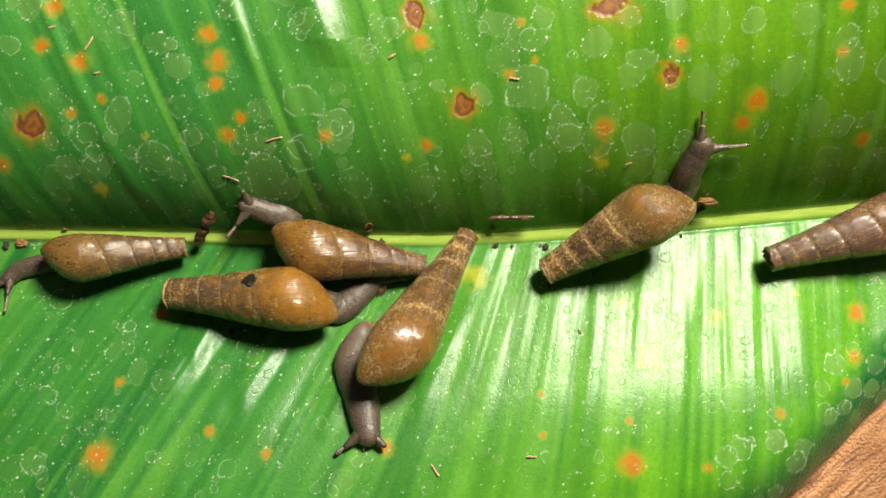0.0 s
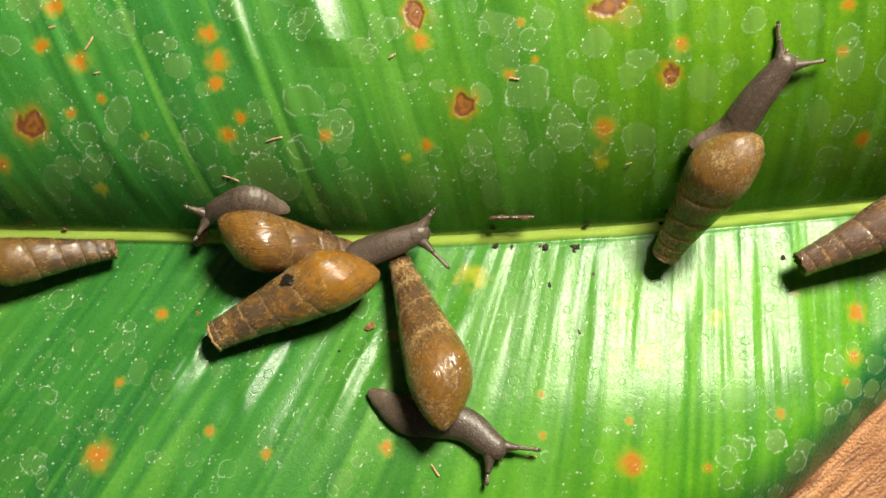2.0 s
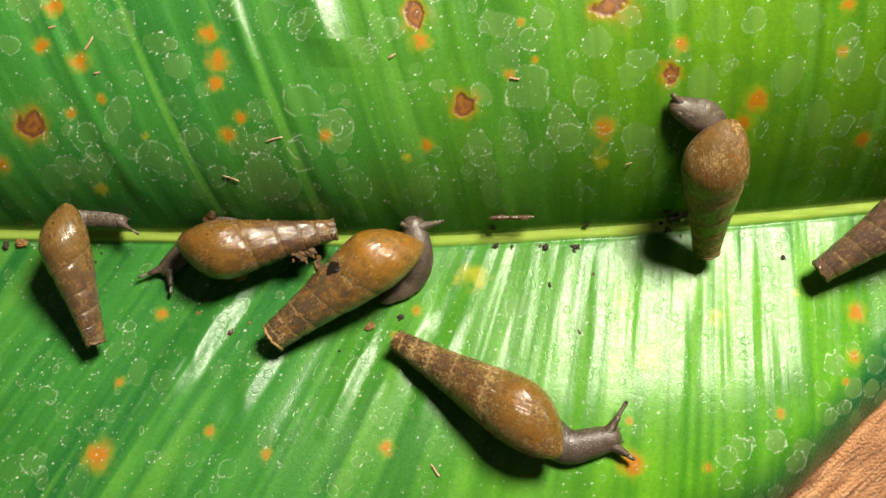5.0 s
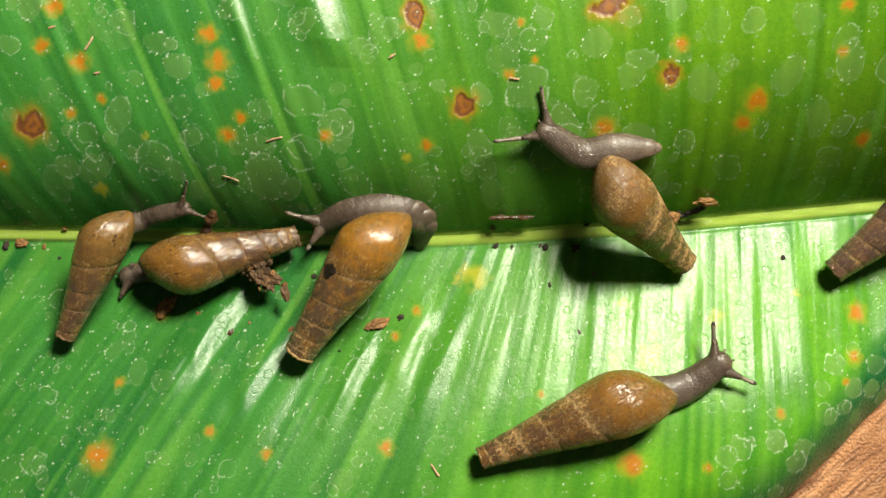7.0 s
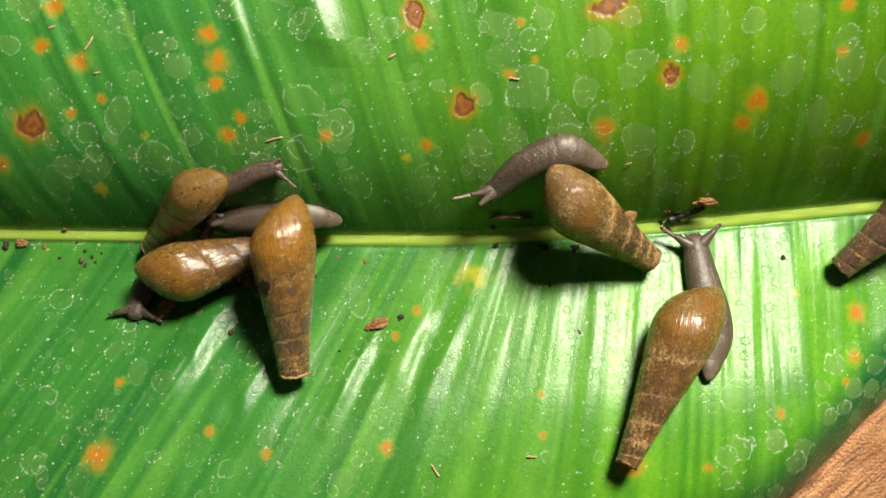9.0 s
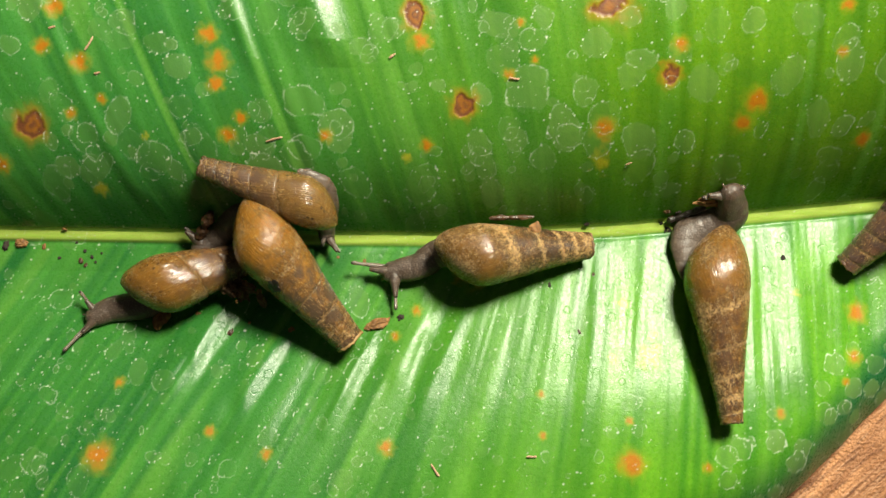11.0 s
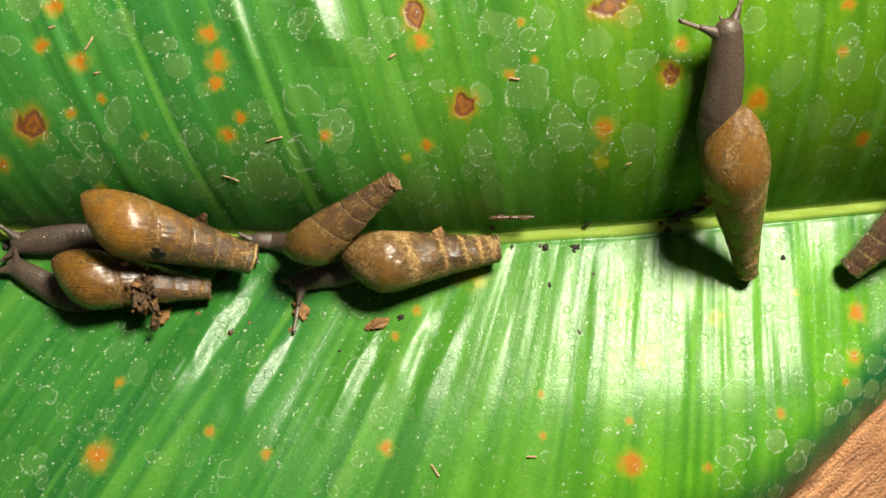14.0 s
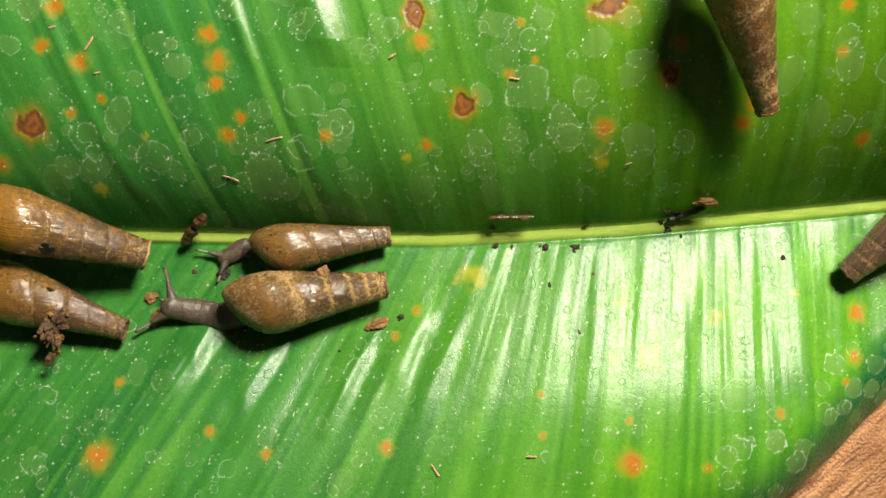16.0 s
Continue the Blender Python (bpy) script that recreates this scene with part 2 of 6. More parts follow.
def leaf_z(x, y):
    """Height of the blade, without its ripples."""
    d = y - midline(x)
    up, low = np.maximum(d, 0), np.maximum(-d, 0)
    reach = 1.12 * np.interp(x, [-110, 0, 60, 115], [17, 18.2, 24.5, 33])
    over = np.maximum(up - 46, 0)
    z = 1.5 * reach * np.interp(up / reach, SLOPE_T, SLOPE_SUM) - 0.0065 * over ** 2
    fall = np.maximum(low - 36, 0)
    # the lower half: an even slope to one side, a hollow along the midrib to the other
    hollow = 0.11 * low + 0.17 * np.maximum(low - 9, 0) + 0.24 * np.maximum(low - 15, 0)
    z = z + (0.35 - 0.10 * np.clip((x - 78) / 26, 0, 1)) * low + np.clip((6 - x) / 46, 0, 1) * (hollow - 0.35 * low) - 0.0062 * fall ** 2
    e = np.maximum(0, 16 - (y - margin(x)) * 0.75)
    start, _ = vein_start(x, y)
    bands = np.interp(start, BAND_X, BAND_Z) + 2.2 * np.clip((start - 8) / 22, 0, 1)
    return z + bands * np.clip(low / 30, 0, 1) ** 2 * (3 - 2 * np.clip(low / 30, 0, 1)) - 0.040 * e ** 2


CORED_SPOTS = [(-93.5, 28.1, 5.0), (-6.2, 52.0, 4.2), (4.6, 32.3, 4.2), (36.5, 52.9, 6.4), (49.7, 38.4, 3.5)]
RUST_SPOTS_UPPER = [(-87.0, 54.4, 2.5), (-89.9, 45.6, 2.0), (-81.7, 42.0, 2.5), (-52.4, 47.9, 2.5), (-50.3, 42.1, 2.8), (-50.9, 37.1, 2.1), (-5.0, 46.2, 2.5), (-45.6, 29.6, 1.7), (-48.8, 25.9, 2.1), (-26.5, 25.6, 1.7), (-84.0, 30.7, 1.5), (-76.8, 33.8, 1.3), (36.2, 26.9, 2.7), (69.4, 32.9, 3.1), (67.1, 28.4, 2.4), (51.8, 44.6, 2.0), (95.8, 25.1, 2.0), (86.0, 52.0, 1.7), (-3.7, 23.6, 1.7), (14.7, 38.7, 1.4), (86.2, 42.6, 1.4), (-101.7, 19.5, 2.2), (17.1, 49.8, 1.1), (20.3, 41.7, 1.0)]
RUST_SPOTS_LOWER = [(-79.1, -47.7, 3.6), (43.9, -49.6, 3.6), (-68.3, -15.7, 1.7), (-76.1, -31.4, 1.4), (-53.9, -42.2, 1.5), (-40.6, -47.0, 1.5), (-13.1, -46.1, 2.0), (100.6, -15.3, 2.8), (98.6, -25.9, 2.2), (79.2, -38.5, 1.4), (-6.4, -14.9, 1.4), (-11.4, -20.9, 1.3), (23.2, -43.4, 1.1), (43.5, -40.1, 1.1), (61.7, -51.0, 1.4), (96.1, -31.7, 1.1), (23.0, -34.1, 1.1)]
YELLOW_SPOTS = [(7.5, -6.8, 3.9), (49.1, -25.6, 3.4), (40.4, -25.9, 1.5), (43.5, -13.0, 1.5), (65.9, -16.4, 2.5), (85.3, -10.8, 1.3), (35.9, 20.3, 3.1), (-80.2, 14.1, 2.0), (3.6, -7.5, 1.7), (50.1, -20.8, 1.4), (-67.5, 25.6, 1.1), (-8.3, 20.9, 1.4)]
FILM_PATCHES = [(-31.8, 33.3, 4.2), (-41.9, 16.6, 5.9), (-55.5, 23.1, 4.2), (-23.7, 24.6, 3.1), (-4.5, 15.3, 4.5), (44.4, 24.5, 4.2), (45.3, 18.7, 3.9), (28.3, 25.7, 3.5), (19.6, 46.0, 3.1), (33.8, 45.0, 3.9), (41.3, 38.8, 3.6), (9.9, 19.0, 2.8), (-20.3, 15.3, 3.6), (-41.4, 30.8, 3.1), (-80.9, 26.5, 2.8), (-70.9, 23.6, 3.9), (-86.8, 19.1, 2.8), (-77.9, 19.7, 2.2), (-30.9, 23.1, 3.4), (12.1, 49.3, 3.9), (-39.2, 51.6, 3.1), (-11.3, 49.1, 3.1), (18.5, 35.5, 5.6), (-18.3, 45.3, 2.5), (-63.3, 45.8, 3.1), (-59.3, 32.1, 3.1), (-68.0, 17.8, 2.5), (-62.0, 18.4, 2.5), (-23.2, -53.0, 3.1), (72.1, -54.0, 3.1), (69.8, -34.3, 3.9), (90.2, -38.6, 2.8)]
PLEATS = [(-40.0, 4.6, 1.52, 8, 46), (-23.7, 3.4, 1.12, 16, 48), (-3.3, 3.0, 0.99, 18, 50), (6.0, 3.6, 1.04, 12, 48), (12.8, 2.6, 0.62, 14, 48)]
FOLDS = [(-12.2, 1, 2.2, 4.0, 38, 90), (-28.0, 1, 0.8, 1.9, 34, 90), (-23.6, 1, 0.5, 2.0, 5, 50), (-67.0, 1, 0.5, 2.0, 5, 60)]


def build_leaf():
    # a fine grid over the middle of the leaf, a coarse one outside
    xs = np.concatenate([np.arange(-135, -115, 0.8), np.arange(-115, 115, 0.19), np.linspace(115, 148, 42)])
    v = np.concatenate([np.linspace(-1, -0.84, 22)[:-1], np.linspace(-0.84, 0.80, 640), np.linspace(0.80, 1, 30)[1:]])[:, None]
    cols, rows = len(xs), len(v)
    x = np.repeat(xs[None, :], rows, 0)
    low = np.maximum(margin(xs), -78)[None, :]
    mid = midline(xs)[None, :]
    y = np.where(v < 0, mid + (mid - low) * v, mid + (84 - mid) * v)
    x0, d = vein_start(x, y)
    base = leaf_z(x, y)
    # ripples along the side veins, at three widths
    near = np.clip(np.abs(d) / 4, 0, 1)
    ripple = 0.95 * (lattice_noise(x0 / 6.5, d / 60 + 9, 1) - 0.5) + 0.30 * (lattice_noise(x0 / 2.4, d / 40 + 5, 2) - 0.5)
    ripple += 0.05 * (lattice_noise(x0 / 0.75, d / 25 + 5, 3) - 0.5)
    flat_side = np.where(d < 0, np.clip((x0 - 10) / 12, 0, 1), 0)
    streaks = 0.17 * (lattice_noise(x0 / 2.1, d / 16 + 7, 27) - 0.5) + 0.05 * (lattice_noise(x0 / 0.9, d / 12 + 3, 28) - 0.5)
    ripple = ripple * (1 - 0.55 * flat_side) + streaks * flat_side
    # a few stronger folds: where the vein starts, which side, height and width
    for start, side, height, width, lo, hi in FOLDS:
        span = np.clip((np.abs(d) - lo) / 6, 0, 1) * np.clip((hi - np.abs(d)) / 8, 0, 1)
        ripple += np.where(np.sign(d) == side, height * np.exp(-(((x0 - start) / width) ** 2)) * span, 0)
    # broad pleats along the side veins: a slow rise, then an even fall
    calm = np.ones_like(x)
    smooth = lambda q: np.clip(q, 0, 1) ** 2 * (3 - 2 * np.clip(q, 0, 1))
    soft = lattice_noise(x / 5, y / 9, 24) - 0.5 + 0.6 * (lattice_noise(x0 / 1.6, d / 20 + 40, 25) - 0.5)
    pleats = np.zeros_like(x)
    for start, width, height, lo, hi in PLEATS:
        u = (x0 - start) / width
        span = np.where(d < 0, smooth((-d - lo + 5 * soft) / 12) * smooth((hi + d + 8 * soft) / 17), 0)
        u = u + 0.25 * soft
        form = smooth((u + 2.6) / 2.0) * (1 - smooth((u + 0.8) / 1.6))
        pleats += height * form * span
        calm -= 0.75 * span * np.clip(1.6 - np.abs(u) * 1.8, 0, 1)
    calm = calm * np.where(d < 0, np.clip(0.45 + x0 / 40, 0.45, 1), 1)
    ripple = ripple * np.clip(calm, 0.15, 1) + pleats
    rib = np.exp(-((d / 1.65) ** 6))
    base = base * (1 - rib) + (0.85 + 0.10 * d) * rib
    z = base + ripple * near * np.where(d > 0, 0.75, 1.2) + rib * (0.30 - 0.07 * d ** 2) - 0.12 * np.exp(-(((np.abs(d) - 2.2) / 0.5) ** 2))
    # marks
    rust, halo, core, film, crust = (np.zeros_like(x) for _ in range(5))
    rng = np.random.RandomState(4)

    def window(cx, cy, r):
        i0, i1 = np.searchsorted(xs, (cx - r, cx + r))
        yy = y[:, min(max((i0 + i1) // 2, 0), cols - 1)]
        j0, j1 = np.searchsorted(yy, (cy - r * 1.4, cy + r * 1.4))
        return slice(max(j0, 0), j1), slice(max(i0, 0), i1)

    def ragged(cx, cy, r, s, seed, wild):
        a = lattice_noise(x[s] / (r * 0.45) + 31 * seed, y[s] / (r * 0.45) + 17, 11)
        b = lattice_noise(x[s] / (r * 0.16) + 13 * seed, y[s] / (r * 0.16) + 7, 12)
        return np.hypot(x[s] - cx, y[s] - cy) / r + wild * (a - 0.5) + 0.30 * wild * (b - 0.5)

    for k, (cx, cy, r) in enumerate(CORED_SPOTS + RUST_SPOTS_UPPER + RUST_SPOTS_LOWER):
        s = window(cx, cy, r * 2)
        q = ragged(cx, cy, r, s, k, 0.5)
        rust[s] = np.maximum(rust[s], np.clip((1.0 - q) / 0.7, 0, 1) ** 1.5 * (0.95 if r > 1.6 else 0.75))
        halo[s] = np.maximum(halo[s], np.clip((1.35 - q) / 0.75, 0, 1) * (0.12 if k < len(CORED_SPOTS) else 0.5))
        if k < len(CORED_SPOTS):
            core[s] = np.maximum(core[s], np.clip((0.60 - q) / 0.12, 0, 1) * (0.78 + 0.22 * np.cos((q - 0.40) * 15)))
            z[s] -= 0.25 * np.clip((0.60 - q) / 0.15, 0, 1)
    for k, (cx, cy, r) in enumerate(YELLOW_SPOTS):
        s = window(cx, cy, r * 2)
        q = ragged(cx, cy, r, s, k + 70, 0.9)
        halo[s] = np.maximum(halo[s], np.clip((1.0 - q) / 0.8, 0, 1))
    patches = list(FILM_PATCHES)
    for _ in range(260):
        px, py = rng.uniform(-118, 118), rng.uniform(-72, 70)
        if py < midline(px) + 4 and px > 0 and rng.rand() < 0.55:
            continue
        patches.append((px, py, 0.8 + 2.6 * rng.rand() ** 1.6))
    for _ in range(150):
        px = rng.uniform(-112, 116)
        patches.append((px, midline(px) + rng.uniform(5, 58), 1.0 + 3.2 * rng.rand() ** 1.7))
    for _ in range(300):
        patches.append((rng.uniform(-118, 45), rng.uniform(-74, -8), 0.35 + 1.3 * rng.rand() ** 1.5))
    for k, (cx, cy, r) in enumerate(patches):
        s = window(cx, cy, r * 1.7)
        above = 1.0 if cy > midline(cx) else 0.45
        # rounded flakes, a little longer one way, with a thin edge and a few bright points on it
        turn, long = rng.uniform(0, 3.14), rng.uniform(1.0, 1.5)
        ax = (x[s] - cx) * math.cos(turn) + (y[s] - cy) * math.sin(turn)
        ay = (y[s] - cy) * math.cos(turn) - (x[s] - cx) * math.sin(turn)
        q = np.hypot(ax / long, ay) / (r * 0.82) + 0.42 * (lattice_noise(x[s] / (r * 0.8) + 31 * k, y[s] / (r * 0.8) + 17, 11) - 0.5) + 0.08 * (lattice_noise(x[s] / 0.45 + 13 * k, y[s] / 0.45, 12) - 0.5)
        inside = np.clip((1.0 - q) / 0.08, 0, 1)
        film[s] = np.maximum(film[s], inside * above * rng.uniform(0.08, 0.42))
        edge = np.exp(-((q - 0.98) / (0.022 + 0.050 / r)) ** 2)
        broken = np.clip((lattice_noise(x[s] / 1.3 + k, y[s] / 1.3, 21) - 0.40) * 3, 0.12, 1)
        points = np.clip((lattice_noise(x[s] / 0.42 + k, y[s] / 0.42, 26) - 0.80) * 9, 0, 1) * np.exp(-((q - 1.0) / (0.06 + 0.10 / r)) ** 2) * (rng.uniform(0.2, 1.0) if above > 0.9 else rng.uniform(0.5, 1.0))
        crust[s] = np.maximum(crust[s], np.maximum(edge * broken * rng.uniform(0.06, 0.36), points))
    # flakes of dried film towards the outer edge
    for k in range(28):
        px = rng.uniform(66, 112)
        py = margin(px) + 2 + 24 * rng.rand() ** 1.2
        r = rng.uniform(1.0, 2.9)
        s = window(px, py, r * 1.7)
        q = ragged(px, py, r, s, k + 900, 0.40)
        film[s] = np.maximum(film[s], np.clip((1.0 - q) / 0.1, 0, 1) * rng.uniform(0.15, 0.60))
        broken = np.clip((lattice_noise(x[s] / 0.9 + k, y[s] / 0.9, 22) - 0.40) * 4, 0.1, 1)
        crust[s] = np.maximum(crust[s], np.exp(-((q - 0.95) / 0.05) ** 2) * broken * rng.uniform(0.30, 0.70))
    blister = np.zeros_like(x)
    for k in range(650):
        px, py, r = rng.uniform(-70, 108), rng.uniform(-62, 4), rng.uniform(0.3, 1.3)
        s = window(px, py, r * 1.6)
        q = ragged(px, py, r, s, k + 500, 0.5)
        blister[s] = np.maximum(blister[s], np.exp(-((q - 0.95) / 0.10) ** 2) * rng.uniform(0.3, 1.0))
    for _ in range(3000):
        px, py, r = rng.uniform(-118, 118), rng.uniform(-72, 70), 0.07 + 0.13 * rng.rand() ** 2.4
        s = window(px, py, r * 2.5)
        crust[s] = np.maximum(crust[s], np.clip(1.6 - np.hypot((x[s] - px) * rng.uniform(0.6, 1.5), y[s] - py) / r, 0, 1) * rng.uniform(0.15, 0.8))
    me = grid_mesh("leaf", np.stack([x, y, z], -1).reshape(-1, 3) * MM, rows, cols)
    fine = lattice_noise(x0 / 1.3, d / 50 + 3, 5) * 0.5 + lattice_noise(x0 / 5.5, d / 60 + 3, 6) * 0.5
    attribute(me, "streak", np.clip(np.where(d > 0, 0.5 + (fine - 0.5) * 1.1, 0.5 + (fine - 0.5) * 1.8), 0, 1))
    attribute(me, "vein", np.clip((lattice_noise(x0 / 3.4, d / 70, 8) - 0.66) * 5, 0, 1) * near)
    # where the margin's shade is painted: wider towards the right
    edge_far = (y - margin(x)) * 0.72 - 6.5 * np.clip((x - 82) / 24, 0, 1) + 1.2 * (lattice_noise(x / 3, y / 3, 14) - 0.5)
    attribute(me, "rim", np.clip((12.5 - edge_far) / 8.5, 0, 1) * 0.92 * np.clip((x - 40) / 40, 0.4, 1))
    attribute(me, "midrib", np.clip(rib * 1.3 - 0.15, 0, 1))
    warm = np.clip((x + 60) / 110, 0, 1) * np.where(d > 0, 1.0, 0.35) + 0.35 * (lattice_noise(x / 22, y / 22, 9) - 0.5)
    # mask of the painted brightness: lower half only, growing to the right
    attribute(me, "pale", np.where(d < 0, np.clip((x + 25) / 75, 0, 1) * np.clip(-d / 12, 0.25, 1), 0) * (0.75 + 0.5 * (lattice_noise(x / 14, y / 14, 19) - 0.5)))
    attribute(me, "blister", blister)
    attribute(me, "yellowing", np.clip(warm, 0, 1))
    for name, values in (("rust", rust), ("halo", halo), ("core", core), ("film", film), ("crust", crust)):
        attribute(me, name, values)
    leaf = tagged(new("leaf", me), "large glossy green leaf with rust-brown spots and pale residue", "leaf")
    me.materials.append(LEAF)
    # blade thickness: a skirt and an underside sheet on a coarse grid
    step_r, step_c = 10, 10
    ri = sorted(set(list(range(0, rows, step_r)) + [rows - 1]))
    ci = sorted(set(list(range(0, cols, step_c)) + [cols - 1]))
    under = np.stack([x, y, z - 0.55], -1)[np.ix_(ri, ci)]
    part("underside", grid_mesh("leaf_underside", under.reshape(-1, 3) * MM, len(ri), len(ci)), STEM, leaf)
    rim_index = [(0, c) for c in range(cols)] + [(r, cols - 1) for r in range(rows)] + [(rows - 1, c) for c in range(cols - 1, -1, -1)] + [(r, 0) for r in range(rows - 1, -1, -1)]
    top = np.array([(x[i], y[i], z[i]) for i in rim_index])
    rim = np.stack([top, top - (0, 0, 0.6)])
    part("edge", grid_mesh("leaf_edge", rim.reshape(-1, 3) * MM, 2, len(rim_index)), STEM, leaf)
    # the keel of the midrib rests on the table
    kx = np.linspace(-135, 146, 90)
    keel = [[(a, midline(a) + 2.6 * math.cos(w), -0.45 - 2.6 * math.sin(w)) for a in kx] for w in np.linspace(0, math.pi, 13)]
    part("midrib_keel", grid_mesh("leaf_keel", np.array(keel).reshape(-1, 3) * MM, 13, 90), STEM, leaf)
    return leaf


leaf = build_leaf()

# ---- the table ----
TABLE_Z = -3.05


def build_table():
    bm = bmesh.new()
    bmesh.ops.create_cube(bm, size=1, matrix=Matrix.Translation((0, 0, (TABLE_Z - 11) * MM)) @ Matrix.Diagonal((1.5, 1.0, 22 * MM, 1)))
    bmesh.ops.bevel(bm, geom=bm.edges[:], offset=0.003, segments=2, affect="EDGES")
    me = bpy.data.meshes.new("table")
    bm.to_mesh(me)
    bm.free()
    me.materials.append(WOOD)
    tagged(new("table", me), "reddish brown wooden table top with worn grain", "table", kind="structure")


build_table()


# ---- snails ----
class Snail:
    """One snail: an Empty with its shell, its body in rigid pieces and its stalks, and the rows of its way."""

    def __init__(self, length, width, tip, neck, shell_mat, plug_mat, label, stalk=9.5, blunt=2.0, convex=0.03, pieces=16):
        self.length, self.width, self.neck, self.blunt, self.convex = length, width, neck, blunt, convex
        self.pieces, self.stalk, self.rows = pieces, stalk, []
        self.root = tagged(new("snail"), label, "snail", "snails on the leaf")
        self.build_shell(tip, shell_mat, plug_mat)
        self.build_body()

    def build_shell(self, tip, mat, plug_mat):
        L, R = self.length, self.width / 2
        n_s, n_u = 200, 121
        s = np.linspace(0, 1, n_s)[:, None]
        u = np.linspace(0, 1, n_u)[None, :]
        peak = 0.70
        rise = np.clip(s / peak, 0, 1)
        grow = tip + (1 - tip) * (rise ** 1.05 * 0.80 + 0.20 * np.sin(rise * math.pi / 2) ** 3)
        q = np.clip((s - peak) / (1 - peak), 0, 1)
        prof = np.where(s < peak, grow, np.clip(1 - q ** self.blunt, 0.0, 1) ** 0.68)
        flat = np.convolve(np.pad(prof[:, 0], 9, mode="edge"), np.ones(19) / 19, "valid")[:, None]
        prof = prof + (flat - prof) * np.clip(1 - np.abs(s - peak) / 0.16, 0, 1)
        # five whorls and a long last one that runs down to the mouth
        w = np.interp(s, [0, 0.045, 0.12, 0.22, 0.36, 0.55, 0.66, 0.80, 1], [0.5, 1.15, 2.15, 3.15, 4.15, 5.15, 5.40, 5.60, 5.64]) - u + 0.35
        f = w - np.floor(w)
        edge = np.minimum(f, 1 - f)
        wide = np.interp(s, [0, 0.64, 1], [0.085, 0.042, 0.026])
        groove = np.exp(-((edge / wide) ** 2))
        band = np.exp(-((edge / 0.20) ** 2)) * np.interp(s, [0, 0.55, 0.7, 1], [1, 0.8, 0.3, 0])
        bulge = 2.0 * f ** 0.42 * (1 - f) ** 0.58
        fade = np.interp(s, [0, 0.02, 0.85, 1], [0.3, 1, 1, 0.2])
        wob = lattice_noise(u * 9 + s * 2, s * 14 + L, 15) - 0.5
        r = R * prof * (0.99 + fade * (np.where(w >= 5, 1.4 * self.convex, self.convex) * bulge - (0.008 + 0.35 * self.convex) * groove) + 0.020 * wob + 0.008 * (lattice_noise(u * 40 + s * 6, s * 30 + L, 16) - 0.5))
        a = 2 * math.pi * u - math.pi / 2
        # the last whorl swings towards the mouth
        swing_y = -0.46 * R * q ** 2.0
        swing_z = -0.24 * R * q ** 2
        px = (s - 0.5) * L + 0 * u
        py = r * np.cos(a) + swing_y
        pz = r * np.sin(a) * 0.97 + swing_z
        me = grid_mesh("shell", np.stack([px, py, pz], -1).reshape(-1, 3) * MM, n_s, n_u)
        attribute(me, "along", s + 0 * u)
        attribute(me, "around", u + 0 * s)
        attribute(me, "suture", groove * fade)
        attribute(me, "band", band)
        shell = part("shell", me, mat, self.root)
        # worn, broken-off tip: a hollow spiral plug inside a ragged rim
        bm = bmesh.new()
        rt = R * tip
        centre = bm.verts.new(Vector((-L / 2 + 0.25 * rt, 0, 0)) * MM)
        rings = []
        for k, f in enumerate((0.22, 0.42, 0.60, 0.78, 0.97)):
            row = []
            for i in range(32):
                b = 2 * math.pi * i / 32
                deep = 0.16 * math.sin(b + f * 9) * (1 - f) + (0.30 * (1 - f) ** 0.7) + 0.07 * noise.noise(Vector((math.cos(b) * f * 4, math.sin(b) * f * 4, L)))
                row.append(bm.verts.new(Vector((-L / 2 + deep * rt - 0.02 * rt, rt * f * math.cos(b), rt * f * math.sin(b) * 0.97)) * MM))
            rings.append(row)
        for i in range(32):
            bm.faces.new((centre, rings[0][(i + 1) % 32], rings[0][i]))
            for k in range(4):
                bm.faces.new((rings[k][i], rings[k][(i + 1) % 32], rings[k + 1][(i + 1) % 32], rings[k + 1][i]))
        part("shell_tip", bm, plug_mat, shell, "worn broken-off shell tip")
        bm = bmesh.new()
        ring = []
        for i in range(48):
            b = 2 * math.pi * i / 48
            v = Vector((math.cos(b) * 2.6, math.sin(b) * 2.6, L))
            rag, fat = 1 + 0.12 * noise.noise(v), 0.19 + 0.22 * abs(noise.noise(v * 2.1))
            x0 = -L / 2 + 0.1 + 0.55 * noise.noise(v * 1.4)
            ring.append([bm.verts.new(Vector((x0 + 1.6 * fat * math.cos(c), (rt * rag + fat * (math.sin(c) - 0.35)) * math.cos(b), (rt * rag + fat * (math.sin(c) - 0.35)) * math.sin(b) * 0.97)) * MM)
                         for c in (0, 1.05, 2.1, 3.14, 4.19, 5.24)])
        for i in range(48):
            for k in range(6):
                bm.faces.new((ring[i][k], ring[i][(k + 1) % 6], ring[(i + 1) % 48][(k + 1) % 6], ring[(i + 1) % 48][k]))
        part("tip_rim", bm, PLUG_ORANGE if plug_mat is PLUG_ORANGE else (PLUG_TAN if plug_mat is PLUG_TAN else mat), shell)
        bm = bmesh.new()
        ring = []
        for i in range(40):
            b = 2 * math.pi * i / 40
            c0 = Vector((L * 0.5 - R * 0.80 + R * 0.52 * math.cos(b), -0.28 * R + R * 0.40 * math.sin(b), -0.62 * R + 0.10 * R * math.cos(b)))
            ring.append([bm.verts.new((c0 + Vector((0.22 * math.cos(c) * math.cos(b), 0.30 * math.cos(c) * math.sin(b), 0.30 * math.sin(c)))) * MM) for c in (0, 1.57, 3.14, 4.71)])
